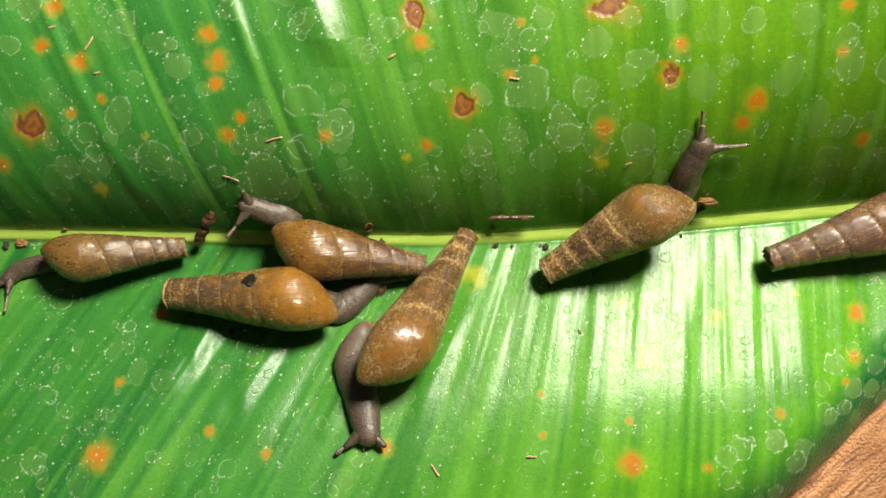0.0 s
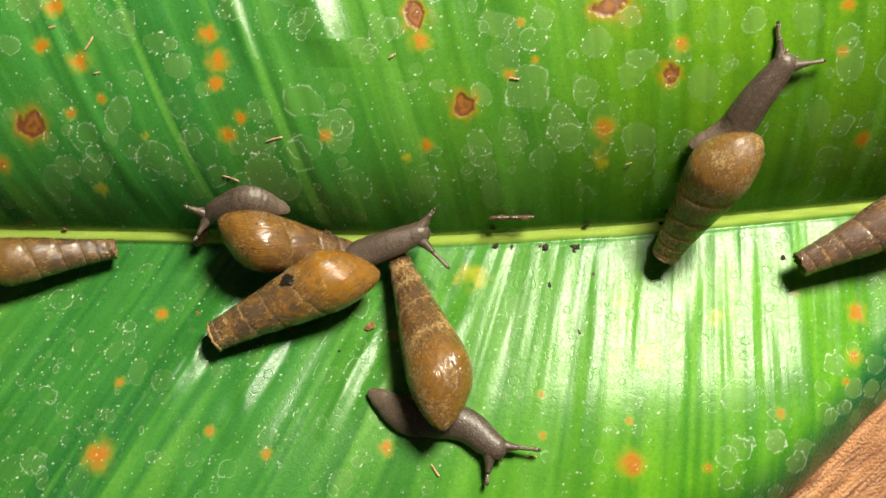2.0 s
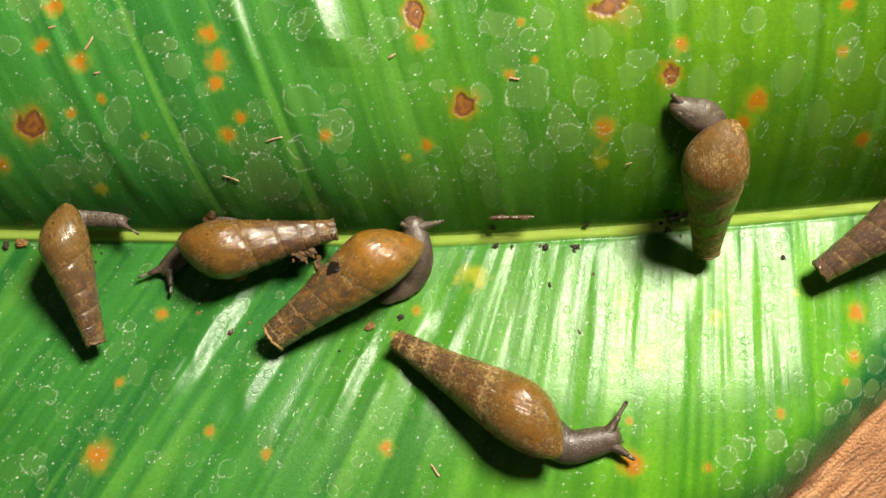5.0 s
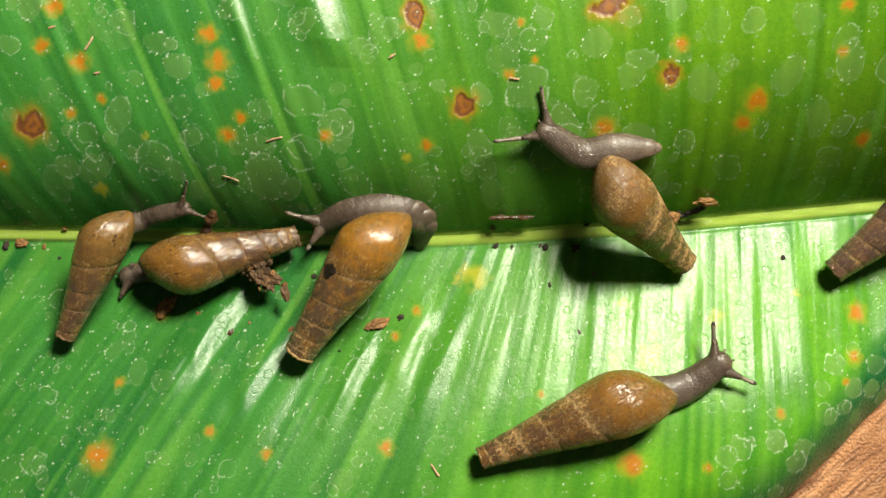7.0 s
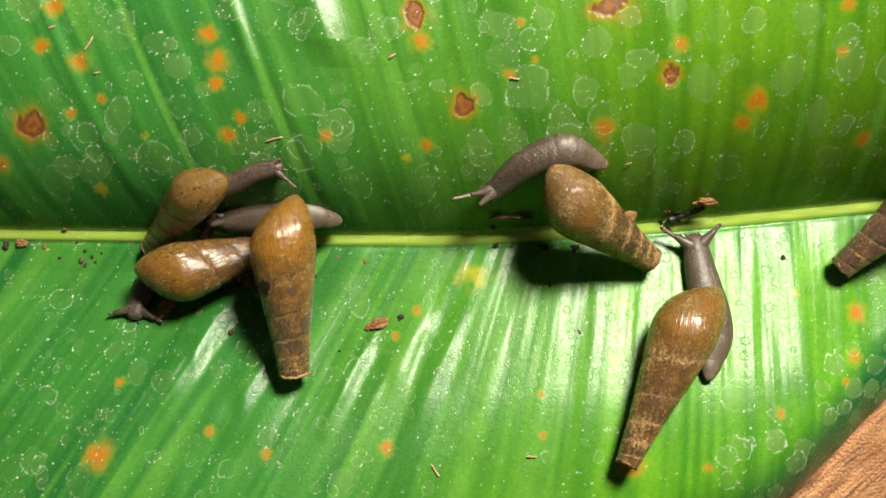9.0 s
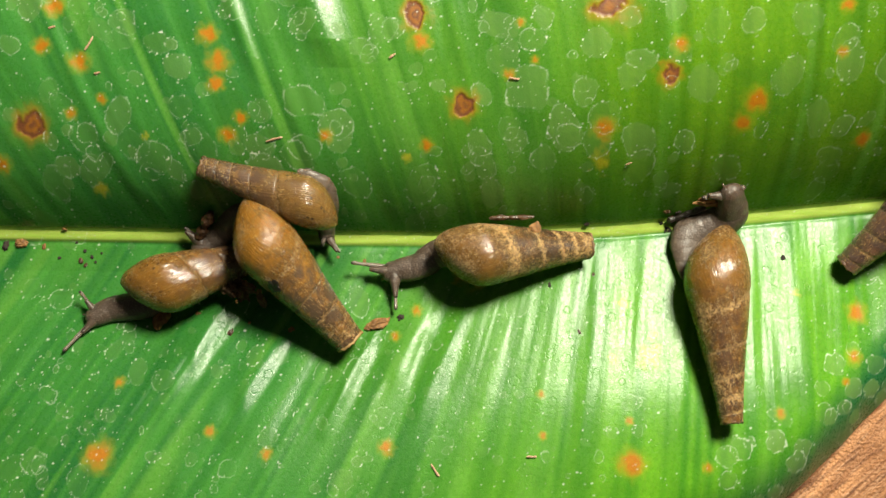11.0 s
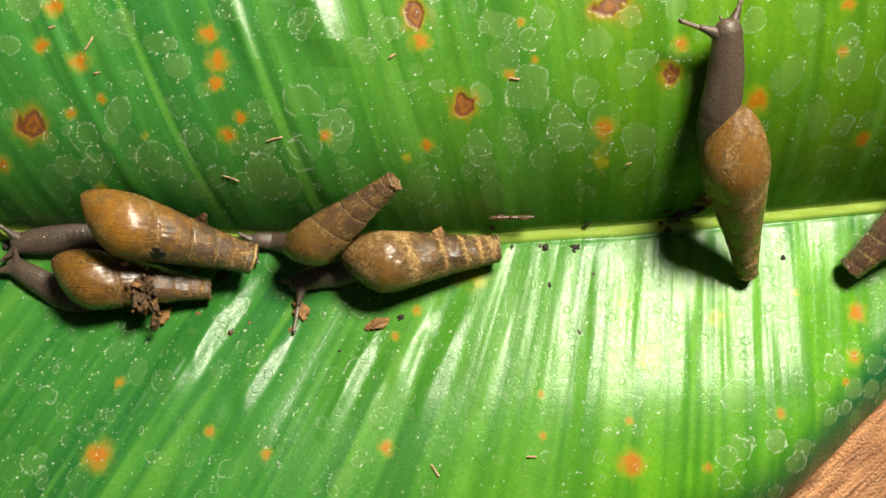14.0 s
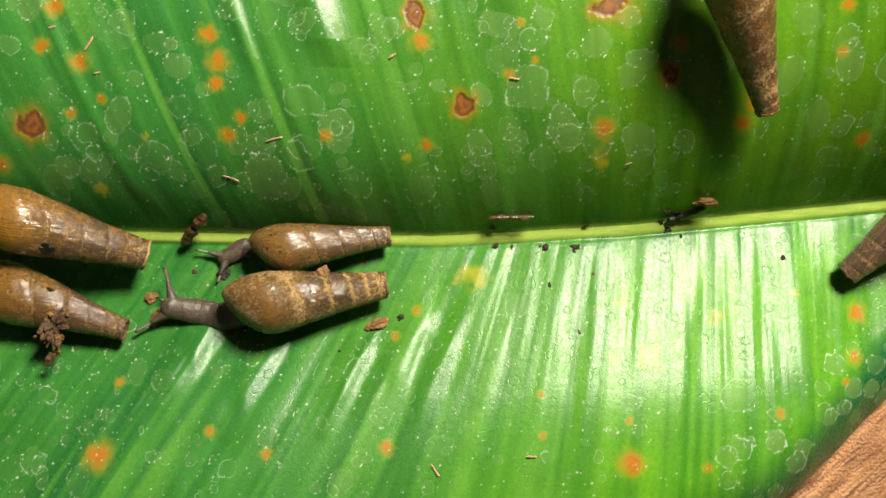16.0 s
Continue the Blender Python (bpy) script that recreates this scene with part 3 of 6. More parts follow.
        for i in range(40):
            for j in range(4):
                bm.faces.new((ring[i][j], ring[i][(j + 1) % 4], ring[(i + 1) % 40][(j + 1) % 4], ring[(i + 1) % 40][j]))
        part("mouth_lip", bm, LIP, shell)
        self.shell = shell

    def piece(self, r, half, flat, seed, taper=0.0):
        bm = bmesh.new()
        bmesh.ops.create_uvsphere(bm, u_segments=28, v_segments=18, radius=1, matrix=Matrix.Rotation(math.pi / 2, 4, "Y"))
        for v in bm.verts:
            c = abs(v.co.x)
            k = 1 + 0.03 * noise.noise(v.co * 2.5 + Vector((seed, 0, 0)))
            k *= math.sqrt(max(1 - c ** 3, 0) / max(1 - c * c, 1e-6)) if c < 0.9999 else 1
            k *= 1 + taper * v.co.x * half / r
            v.co = Vector((v.co.x * half, v.co.y * r * k * (1 + 0.25 * flat), v.co.z * r * k * (0.85 - 0.35 * flat))) * MM
            if v.co.z < 0:
                v.co.z *= 0.8
        return bm

    def build_body(self):
        self.body = []
        n = self.pieces
        for i in range(n):
            f = i / (n - 1)
            girth = lambda a: self.neck * float(np.interp(a, [0, 0.10, 0.25, 0.45, 0.7, 0.88, 1.0], [0.42, 0.74, 0.99, 1.10, 1.04, 0.94, 0.84]))
            r = girth(f)
            taper = (girth(min(f + 0.07, 1)) - girth(max(f - 0.07, 0))) / (0.14 * 9.0 * self.neck) * (0.3 if f < 0.1 else 1.0)
            flat = np.interp(f, [0, 0.3, 0.6, 1], [0.75, 0.60, 0.30, 0.12])
            last = i == n - 1
            name = "head" if last else ("neck_fold" if f > 0.5 else "foot_fold")
            ob = part(name, self.piece(r, self.neck * {0: 0.9, 1: 1.2, n - 1: 1.1}.get(i, 1.55), flat, i, taper), SKINS[min(int(f / 0.15), 3)], self.root)
            self.body.append(ob)
        for side in (-1, 1):
            bm = bmesh.new()
            bmesh.ops.create_cone(bm, cap_ends=True, segments=10, radius1=0.42 * MM, radius2=0.22 * MM, depth=1.9 * MM,
                                  matrix=Matrix.Translation((self.neck * 0.95 * MM, side * self.neck * 0.36 * MM, -0.9 * MM)) @ Matrix.Rotation(1.57, 4, "Y") @ Matrix.Rotation(-0.35 * side, 4, "X"))
            part("feeler", bm, SKIN, self.body[-1])
        self.stalks, self.stalk_roots = [], []
        for side in (-1, 1):
            stalk = part("eye_stalk", self.tube([(-0.78, 0.62), (-0.5, 0.56), (-0.14, 0.40), (-0.08, 0.46), (-0.03, 0.52), (0.02, 0.40), (0.05, 0.12)]), STALK, self.root)
            bm = bmesh.new()
            bmesh.ops.create_uvsphere(bm, u_segments=12, v_segments=8, radius=0.40 * (self.neck / 3.2) * MM, matrix=Matrix.Translation((0.03 * self.stalk * MM, 0, 0.20 * self.neck / 3.2 * MM)))
            part("eye", bm, EYE_SKIN, stalk, "dark bead-like eye")
            root = part("stalk_root", self.tube([(-0.10, 0.6), (-0.04, 1.5), (0.06, 1.75), (0.20, 1.45), (0.34, 0.98), (0.46, 0.74), (0.56, 0.60), (0.60, 0.45)]), SKIN, self.root)
            self.stalks.append(stalk)
            self.stalk_roots.append(root)

    def tube(self, profile):
        """A round tube along x; places in stalk lengths, radii in millimetres for a neck of usual size."""
        bm = bmesh.new()
        rings = []
        for f, r in profile:
            r *= self.neck / 3.2
            rings.append([bm.verts.new(Vector((f * self.stalk, r * math.cos(c), r * math.sin(c))) * MM) for c in np.linspace(0, 2 * math.pi, 13)[:-1]])
        for a, b in zip(rings, rings[1:]):
            for j in range(12):
                bm.faces.new((a[j], a[(j + 1) % 12], b[(j + 1) % 12], b[j]))
        bm.faces.new(rings[0][::-1]), bm.faces.new(rings[-1])
        return bm

    def at(self, t):
        """The shell's pose at t seconds."""
        rows = sorted(self.rows, key=lambda r: r[0])
        for a, b in zip(rows, rows[1:]):
            if t <= b[0]:
                f = (t - a[0]) / (b[0] - a[0])
                apex, lip = a[1].lerp(b[1], f), a[2].lerp(b[2], f)
                return aim((apex + lip) / 2, lip - apex)
        return aim((rows[-1][1] + rows[-1][2]) / 2, rows[-1][2] - rows[-1][1])

    def crawl(self):
        """Key the snail and all its pieces."""
        rows = sorted(self.rows, key=lambda r: r[0])
        full = []
        for a, b in zip(rows, rows[1:]):
            full.append(a)
            if b[0] - a[0] > 1.5:
                for k in (1, 2):
                    f = k / 3
                    pa, pb = resample(a[3], 5), resample(b[3], 5)
                    mixed = [p.lerp(q, f) for p, q in zip(pa, pb)]
                    full.append((a[0] + (b[0] - a[0]) * f, a[1].lerp(b[1], f), a[2].lerp(b[2], f), mixed, [p.lerp(q, f) for p, q in zip(a[4], b[4])]))
        full.append(rows[-1])
        keys = {ob: [] for ob in [self.root] + self.body + self.stalks + self.stalk_roots}
        for t, apex, lip, path, tips in full:
            m = aim((apex + lip) / 2, lip - apex)
            keys[self.root].append((t, m))
            back = m.inverted()
            pts = resample(path, 60)
            n = self.pieces
            for i, ob in enumerate(self.body):
                f = i / (n - 1) * 59
                k = min(int(f), 58)
                p = pts[k].lerp(pts[k + 1], f - k)
                a, b = pts[max(k - 4, 0)], pts[min(k + 5, 59)]
                keys[ob].append((t, back @ aim(p, b - a)))
            head = pts[-1]
            for ob, root, tip in zip(self.stalks, self.stalk_roots, tips):
                way = tip - head + Vector((0, 0, 0.0005))
                keys[ob].append((t, back @ aim(tip, way)))
                # the root sits a little to the stalk's own side of the head, and draws back into it with the stalk
                slide = min(0.15 * self.neck * MM, way.length - 0.56 * self.stalk * MM)
                keys[root].append((t, back @ aim(head + way.normalized() * slide, way)))
        for ob, r in keys.items():
            walk(ob, r)


def aim(at, way):
    """A pose at a point with x along the way and z as upright as it can be."""
    x = way.normalized()
    z = (Vector((0, 0, 1)) - x * x.z).normalized()
    y = z.cross(x)
    m = Matrix((x, y, z)).transposed().to_4x4()
    return Matrix.Translation(at) @ m


def resample(points, n):
    """n points evenly along a smooth curve through the points."""
    p = [points[0] * 2 - points[1]] + list(points) + [points[-1] * 2 - points[-2]]
    fine = []
    for i in range(1, len(p) - 2):
        for k in range(16):
            f = k / 16
            fine.append(0.5 * (2 * p[i] + (p[i + 1] - p[i - 1]) * f + (2 * p[i - 1] - 5 * p[i] + 4 * p[i + 1] - p[i + 2]) * f * f
                               + (3 * p[i] - p[i - 1] - 3 * p[i + 1] + p[i + 2]) * f ** 3))
    fine.append(points[-1])
    dist = [0.0]
    for a, b in zip(fine, fine[1:]):
        dist.append(dist[-1] + (b - a).length)
    out, j = [], 0
    for k in range(n):
        want = dist[-1] * k / (n - 1)
        while j < len(dist) - 2 and dist[j + 1] < want:
            j += 1
        f = (want - dist[j]) / max(dist[j + 1] - dist[j], 1e-9)
        out.append(fine[j].lerp(fine[j + 1], min(max(f, 0), 1)))
    return out


SNAIL_A = Snail(33.6, 11.4, 0.42, 2.3, shell_material("shell_olive", (0.158, 0.083, 0.021), (0.088, 0.050, 0.031), 0.0, 0.9, 1.0, 0.03), PLUG_TAN,
                "small glossy olive-brown snail with pale suture lines on its shell", 7.5, 2.2, 0.036)
SNAIL_B = Snail(37.4, 14.0, 0.36, 2.9, shell_material("shell_amber", (0.172, 0.080, 0.014), (0.080, 0.043, 0.026), 0.02, 0.8, 0.7, 0.02), PLUG_TAN,
                "glossy amber-brown snail crawling on the leaf", 8.8, 2.1, 0.036)
SNAIL_C = Snail(41.5, 15.2, 0.47, 3.3, shell_material("shell_orange", (0.232, 0.104, 0.013), (0.084, 0.052, 0.031), 0.035, 0.4, 0.6, 0.03), PLUG_ORANGE,
                "orange-brown snail with a blunt orange-rimmed shell tip", 9.5, 1.85, 0.018)
SNAIL_D = Snail(46.5, 15.3, 0.34, 3.7, shell_material("shell_long", (0.180, 0.082, 0.014), (0.080, 0.042, 0.022), 0.064, 0.5, 0.9, 0.04), PLUG,
                "long slender brown snail with banded glossy shell", 10.0, 2.05, 0.022)
SNAIL_E = Snail(38.2, 14.8, 0.44, 3.15, shell_material("shell_crusted", (0.160, 0.078, 0.018), (0.064, 0.038, 0.023), 0.076, 0.3, 0.8, 0.09), PLUG_TAN,
                "brown snail with tan soil crusted over its shell", 10.0, 2.1, 0.018)
SNAIL_F = Snail(46.0, 14.8, 0.40, 3.2, shell_material("shell_dark", (0.130, 0.064, 0.034), (0.088, 0.052, 0.040), 0.01, 0.5, 0.6, 0.03), PLUG,
                "dark brown snail with a black broken shell tip", 9.5, 2.0, 0.03)


# ---- litter on the leaf (millimetres) ----
def crumb_mesh(size, seed, stretch=1.4):
    bm = bmesh.new()
    bmesh.ops.create_icosphere(bm, subdivisions=3, radius=1)
    for v in bm.verts:
        k = 1 + 0.55 * noise.noise(v.co * 1.7 + Vector((seed * 3.1, 0, 0))) + 0.25 * noise.noise(v.co * 4.5 + Vector((0, seed * 2.3, 0)))
        v.co = Vector((v.co.x * stretch, v.co.y, v.co.z * 0.62)) * (k * size / 2 * MM)
    me = bpy.data.meshes.new("crumb")
    bm.to_mesh(me)
    bm.free()
    return me


def on_leaf(x, y, lift, turn=0.0):
    """A pose lying on the blade."""
    h = lambda a, b: float(leaf_z(np.array(a), np.array(b)))
    n = Vector((h(x - 1, y) - h(x + 1, y), h(x, y - 1) - h(x, y + 1), 2.0)).normalized()
    a = Vector((math.cos(radians(turn)), math.sin(radians(turn)), 0))
    a = (a - n * a.dot(n)).normalized()
    m = Matrix((a, n.cross(a), n)).transposed().to_4x4()
    return Matrix.Translation(Vector((x, y, h(x, y))) * MM + n * lift * MM) @ m


def litter(name, me, material, m, label, category, group=""):
    me.materials.append(material)
    ob = tagged(new(name, me), label, category, group)
    ob.matrix_world = m
    return ob


def stick_mesh(length, radius, seed, bend=0.12):
    bm = bmesh.new()
    rings = []
    for i in range(15):
        f = i / 14
        c = Vector(((f - 0.5) * length, bend * length * math.sin(f * 2.6 + seed), 0.0))
        r = radius * (0.75 + 0.45 * noise.noise(Vector((f * 6, seed, 0)))) * (0.5 if i in (0, 14) else 1)
        rings.append([bm.verts.new((c + Vector((0, math.cos(a), math.sin(a))) * r * (1 + 0.3 * noise.noise(Vector((f * 9, a, seed))))) * MM) for a in np.linspace(0, 2 * math.pi, 10)[:-1]])
    for i in range(14):
        for j in range(9):
            bm.faces.new((rings[i][j], rings[i][(j + 1) % 9], rings[i + 1][(j + 1) % 9], rings[i + 1][j]))
    bm.faces.new(rings[0]), bm.faces.new(rings[-1])
    me = bpy.data.meshes.new("stick")
    bm.to_mesh(me)
    bm.free()
    return me


def build_clod(size, seed):
    """A lump of soil with loose crumbs stuck to it."""
    rng = random.Random(seed)
    bm = bmesh.new()
    bmesh.ops.create_icosphere(bm, subdivisions=5, radius=1)
    for v in bm.verts:
        k = 1 + 0.75 * noise.noise(v.co * 1.5 + Vector((seed, 0, 0))) + 0.55 * noise.noise(v.co * 3.6) + 0.28 * noise.noise(v.co * 8.5) + 0.12 * noise.noise(v.co * 19)
        v.co = Vector((v.co.x * 0.34, v.co.y * 0.50, v.co.z * 0.26)) * (k * size * MM)
    me = bpy.data.meshes.new("clod")
    bm.to_mesh(me)
    bm.free()
    thing = litter("soil_clod", me, SOIL, pose(0, 0, 0), "crumbly dark brown lump of soil stuck to a shell", "soil")
    for k in range(22):
        at = Vector((rng.gauss(0, 0.26), rng.gauss(0, 0.42), rng.gauss(0.02, 0.16))) * size * MM
        piece = part("crumb", crumb_mesh(size * rng.uniform(0.10, 0.27), seed + k, rng.uniform(1.0, 2.1)), rng.choice((SOIL, SOIL, CRUMB)), thing)
        piece.matrix_basis = Matrix.Translation(at) @ Euler((rng.uniform(0, 6), rng.uniform(0, 6), rng.uniform(0, 6))).to_matrix().to_4x4()
    return thing


STRAWS = [(-38.3, 25.0, 4.0, 12), (-79.1, 46.0, 3.6, 62), (-87.3, 49.5, 1.6, 20), (-1.8, -51.0, 3.4, -62), (-11.3, 43.0, 1.7, 40), (-49.2, 16.6, 4.0, -25), (-77.4, 39.5, 1.4, 10), (20.5, -48.1, 2.4, 5), (15.9, 37.9, 2.2, -8), (42.7, 19.9, 1.6, 30)]
SPECKS = [(12.2, 5.3, 1.3, 0), (13.0, 0.7, 1.1, 1), (25.2, 0.4, 1.4, 2), (31.6, 4.3, 1.0, 3), (32.6, 0.4, 1.3, 4), (35.2, 6.2, 1.0, 5), (36.7, -6.2, .8, 6), (25.9, -8.8, .7, 7), (55.1, 5.5, 1.9, 8), (56.3, 7.8, 1.4, 9), (83.2, -2.1, 1.1, 10), (-108.1, 0.7, 1.5, 11), (-89.4, -2.9, 1.0, 12), (-94.8, -2.2, .7, 13), (-55.2, -18.9, 1.5, 14), (-51.2, -20.2, 1.1, 15), (-14.4, -30.3, .9, 19), (-10.1, -16.7, 1.5, 20), (32.7, -19.9, .7, 21), (-24.8, -24.4, .5, 22), (-31.7, -6.8, 1.2, 23), (-88.2, -4.0, .7, 24), (58.7, 3.2, .6, 25), (53.8, 6.5, 1.0, 26), (54.5, 9.2, 1.1, 27), (57.2, 9.0, .9, 28), (54.9, 4.6, .8, 29), (56.6, 6.4, .8, 40), (58.0, 7.0, .7, 41), (24.0, 0.8, .7, 42), (30.4, 4.8, .6, 43), (32.2, -0.6, .7, 44), (33.4, 0.9, .6, 46), (17.0, 0.6, .6, 47), (40.5, 5.2, .5, 49), (-88.5, -0.5, .8, 50), (-86.7, -2.0, .7, 52), (-85.8, -3.2, .6, 53), (-90.6, 1.6, .5, 55), (-84.4, -1.0, .5, 56)]
CRUMBS = [(-104.2, 1.3, 2.2, 31), (-98.6, 0.6, 1.0, 32), (-59.4, -16.0, 1.3, 33), (-17.6, -18.8, 1.8, 34), (-19.3, -3.1, .8, 35), (-25.9, -2.1, .7, 36), (-46.9, -17.9, .6, 37), (-93.0, 5.0, .9, 38), (-36.7, -19.7, 1.3, 39)]
for x, y, length, turn in STRAWS:
    litter("straw", stick_mesh(length, 0.30, x, 0.05), STRAW, on_leaf(x, y, 0.42, turn) @ Matrix.Diagonal((1, 1, 0.6, 1)), "tiny pale dry plant fibre stuck to the leaf", "plant fibre", "fibres on the leaf")
for x, y, size, seed in SPECKS:
    litter("soil_speck", crumb_mesh(size, seed, 1.0 + (seed * 7 % 10) * 0.09), SPECK if seed % 3 else BARK, on_leaf(x, y, size * 0.22, seed * 40), "tiny dark speck of soil on the leaf", "soil", "soil specks on the leaf")
for x, y, size, seed in CRUMBS:
    litter("wood_crumb", crumb_mesh(size, seed), CRUMB, on_leaf(x, y, size * 0.25, seed * 70), "small reddish brown crumb on the leaf", "crumb", "crumbs on the leaf")
litter("bark_strip", stick_mesh(10.8, 0.80, 2.0, 0.03), BARK, on_leaf(16.5, 8.2, 0.8, 4), "thin dark strip of bark beside the midrib", "bark")
dropping = litter("dropping", stick_mesh(9.5, 1.0, 5.0, 0.14), DUNG, on_leaf(59.2, 9.0, 0.7, 22), "wet black curled dropping on the leaf", "dropping")
litter("wood_crumb", crumb_mesh(2.6, 51, 2.2), CRUMB, on_leaf(63.0, 12.2, 1.3, -25), "orange-brown crumb at the end of a dropping", "crumb")
twig = litter("twig", stick_mesh(11.5, 1.7, 8.0, 0.07), BARK, on_leaf(-58.6, 4.6, 1.6, 75), "short dark rotten twig lying across the midrib", "twig")
shed = [(litter("soil_speck", crumb_mesh(size, seed, 1.0 + (seed * 7 % 10) * 0.09), SPECK if seed % 3 else BARK, on_leaf(x, y, size * 0.22, seed * 40), "dark speck of soil shed by a snail", "soil", "soil specks on the leaf"), on_leaf(x, y, size * 0.22, seed * 40))
        for x, y, size, seed in ((-53.4, -5.7, 2.2, 16), (-54.4, -6.8, 1.6, 17), (-61.2, -5.7, 1.0, 18))]
clod = build_clod(7.4, 3)
scab = part("soil_scab", crumb_mesh(3.4, 91, 1.3), DUNG, SNAIL_C.shell, "dark dried soil on the shell")
scab.matrix_basis = pose(2.0 * MM, 4.2 * MM, 4.9 * MM, -40) @ Matrix.Diagonal((1, 1, 0.35, 1))
rider = litter("wood_crumb", crumb_mesh(2.6, 61, 1.1), CRUMB, pose(0, 0, 0), "pale tan crumb stuck to a snail shell", "crumb")
chip_a = litter("wood_chip", crumb_mesh(2.6, 71, 1.8), CRUMB, pose(0, 0, 0), "small orange-brown wood chip", "wood chip", "chips dropped by the snails")
chip_b = litter("wood_chip", crumb_mesh(3.4, 73, 1.5), CRUMB, pose(0, 0, 0), "small orange-brown wood chip", "wood chip", "chips dropped by the snails")
chip_d = litter("wood_chip", crumb_mesh(2.6, 77, 1.2), CRUMB, pose(0, 0, 0), "small tan wood chip", "wood chip", "chips dropped by the snails")
chip_c = litter("wood_chip", crumb_mesh(3.6, 75, 1.7), CRUMB, pose(0, 0, 0), "small orange-brown wood chip", "wood chip", "chips dropped by the snails")


def ride(thing, snail, offset, times):
    """Rows of a thing that is stuck to a snail."""
    return [(t, snail.at(t) @ offset) for t in times]


def step(snail, t, apex, lip, path, tip_a, tip_b):
    v = lambda p: Vector(p) * MM
    snail.rows.append((t, v(apex), v(lip), [v(p) for p in path], [v(tip_a), v(tip_b)]))


def motions():
    step(SNAIL_A, 0.0, (-62.9, 0.4, 5.1), (-95.3, -3.0, 11.5), ((-77.0, -0.9, 2.0), (-90.2, -2.2, 2.2), (-102.5, -4.7, 2.5), (-105.9, -6.8, 2.9)), (-106.1, -15.1, 6.1), (-111.4, -10.9, 4.1))
    step(SNAIL_A, 0.5, (-71.8, 3.0, 4.8), (-102.4, -6.4, 13.9), ((-85.5, -0.8, 2.0), (-96.7, -4.4, 7.1), (-111.8, -8.1, 3.4), (-115.5, -10.9, 4.1)), (-114.9, -17.6, 7.5), (-119.8, -13.6, 5.4))
    step(SNAIL_A, 1.0, (-77.6, 2.3, 4.8), (-108.5, -6.9, 12.7), ((-91.4, -1.4, 2.1), (-102.9, -5.0, 6.1), (-116.8, -6.7, 3.0), (-121.3, -8.2, 3.4)), (-122.9, -12.2, 4.7), (-125.7, -8.1, 4.6))
    step(SNAIL_A, 1.5, (-79.1, 1.5, 5.0), (-110.8, -4.9, 12.2), ((-93.2, -1.1, 2.0), (-106.4, -3.5, 2.3), (-119.2, -1.9, 2.2), (-124.1, 0.1, 1.9)), (-126.5, -2.7, 3.1), (-126.4, 3.0, 3.1))
    step(SNAIL_A, 2.0, (-79.9, 0.1, 5.3), (-112.0, -4.2, 12.1), ((-94.1, -1.6, 2.1), (-106.1, -3.3, 5.8), (-120.1, 1.5, 1.8), (-120.1, 7.0, 5.9)), (-117.9, 12.2, 12.5), (-114.0, 12.1, 12.4))
    step(SNAIL_A, 2.5, (-79.4, -1.5, 6.0), (-112.0, -1.6, 11.3), ((-93.9, -1.6, 2.1), (-107.3, -1.6, 2.1), (-117.3, 4.3, 2.0), (-112.3, 8.9, 8.6), (-107.5, 9.9, 9.8)), (-103.6, 6.8, 11.0), (-103.2, 10.2, 11.0))
    step(SNAIL_A, 3.0, (-79.8, -5.8, 6.9), (-111.9, 1.2, 10.8), ((-94.1, -3.0, 2.3), (-107.3, -0.4, 2.0), (-111.8, 6.3, 5.0), (-105.7, 8.5, 8.2), (-101.2, 7.5, 6.9)), (-92.1, 3.9, 8.1), (-96.9, 5.9, 8.1))
    step(SNAIL_A, 3.5, (-79.7, -10.8, 9.0), (-109.0, 4.3, 10.8), ((-93.3, -4.8, 2.4), (-103.7, 1.1, 5.6), (-108.3, 7.6, 6.9), (-101.1, 8.3, 8.0), (-94.7, 7.5, 7.1)), (-87.3, 2.2, 8.3), (-91.2, 4.2, 8.3))
    step(SNAIL_A, 4.0, (-78.9, -16.9, 13.0), (-101.9, 6.9, 14.0), ((-88.9, -7.4, 9.0), (-97.9, 1.7, 9.0), (-101.1, 8.3, 8.0), (-94.1, 8.5, 8.4), (-88.3, 6.7, 6.1)), (-81.9, 0.7, 7.3), (-85.5, 9.3, 9.5))
    step(SNAIL_A, 4.2, (-78.4, -18.4, 15.6), (-98.8, 7.5, 14.2), ((-87.4, -8.0, 10.6), (-95.4, 1.9, 9.7), (-98.2, 8.5, 8.3), (-91.1, 7.6, 7.3), (-85.0, 5.9, 5.0)), (-77.7, 0.1, 6.2), (-80.5, 1.5, 6.2))
    step(SNAIL_A, 6.3, (-86.9, -22.8, 14.4), (-76.2, 8.7, 18.1), ((-83.4, -10.3, 11.5), (-79.4, 1.8, 12.5), (-75.2, 6.3, 5.8), (-71.6, 7.2, 7.1), (-68.3, 8.3, 8.6)), (-65.8, 9.3, 10.0), (-66.3, 10.0, 10.8))
    step(SNAIL_A, 6.7, (-86.9, -22.6, 14.3), (-76.6, 9.0, 18.4), ((-83.6, -10.0, 11.5), (-79.7, 2.1, 12.7), (-75.2, 6.3, 5.8), (-70.6, 7.3, 7.3), (-66.5, 8.0, 8.4)), (-63.7, 8.5, 9.6), (-64.7, 6.6, 9.6))
    step(SNAIL_A, 7.0, (-88.7, -20.5, 13.8), (-74.9, 9.6, 19.0), ((-83.9, -8.6, 11.5), (-78.8, 3.0, 13.1), (-73.2, 6.9, 6.7), (-67.4, 8.6, 9.1), (-62.4, 9.6, 10.4)), (-59.4, 15.6, 16.9), (-56.5, 7.6, 11.6))
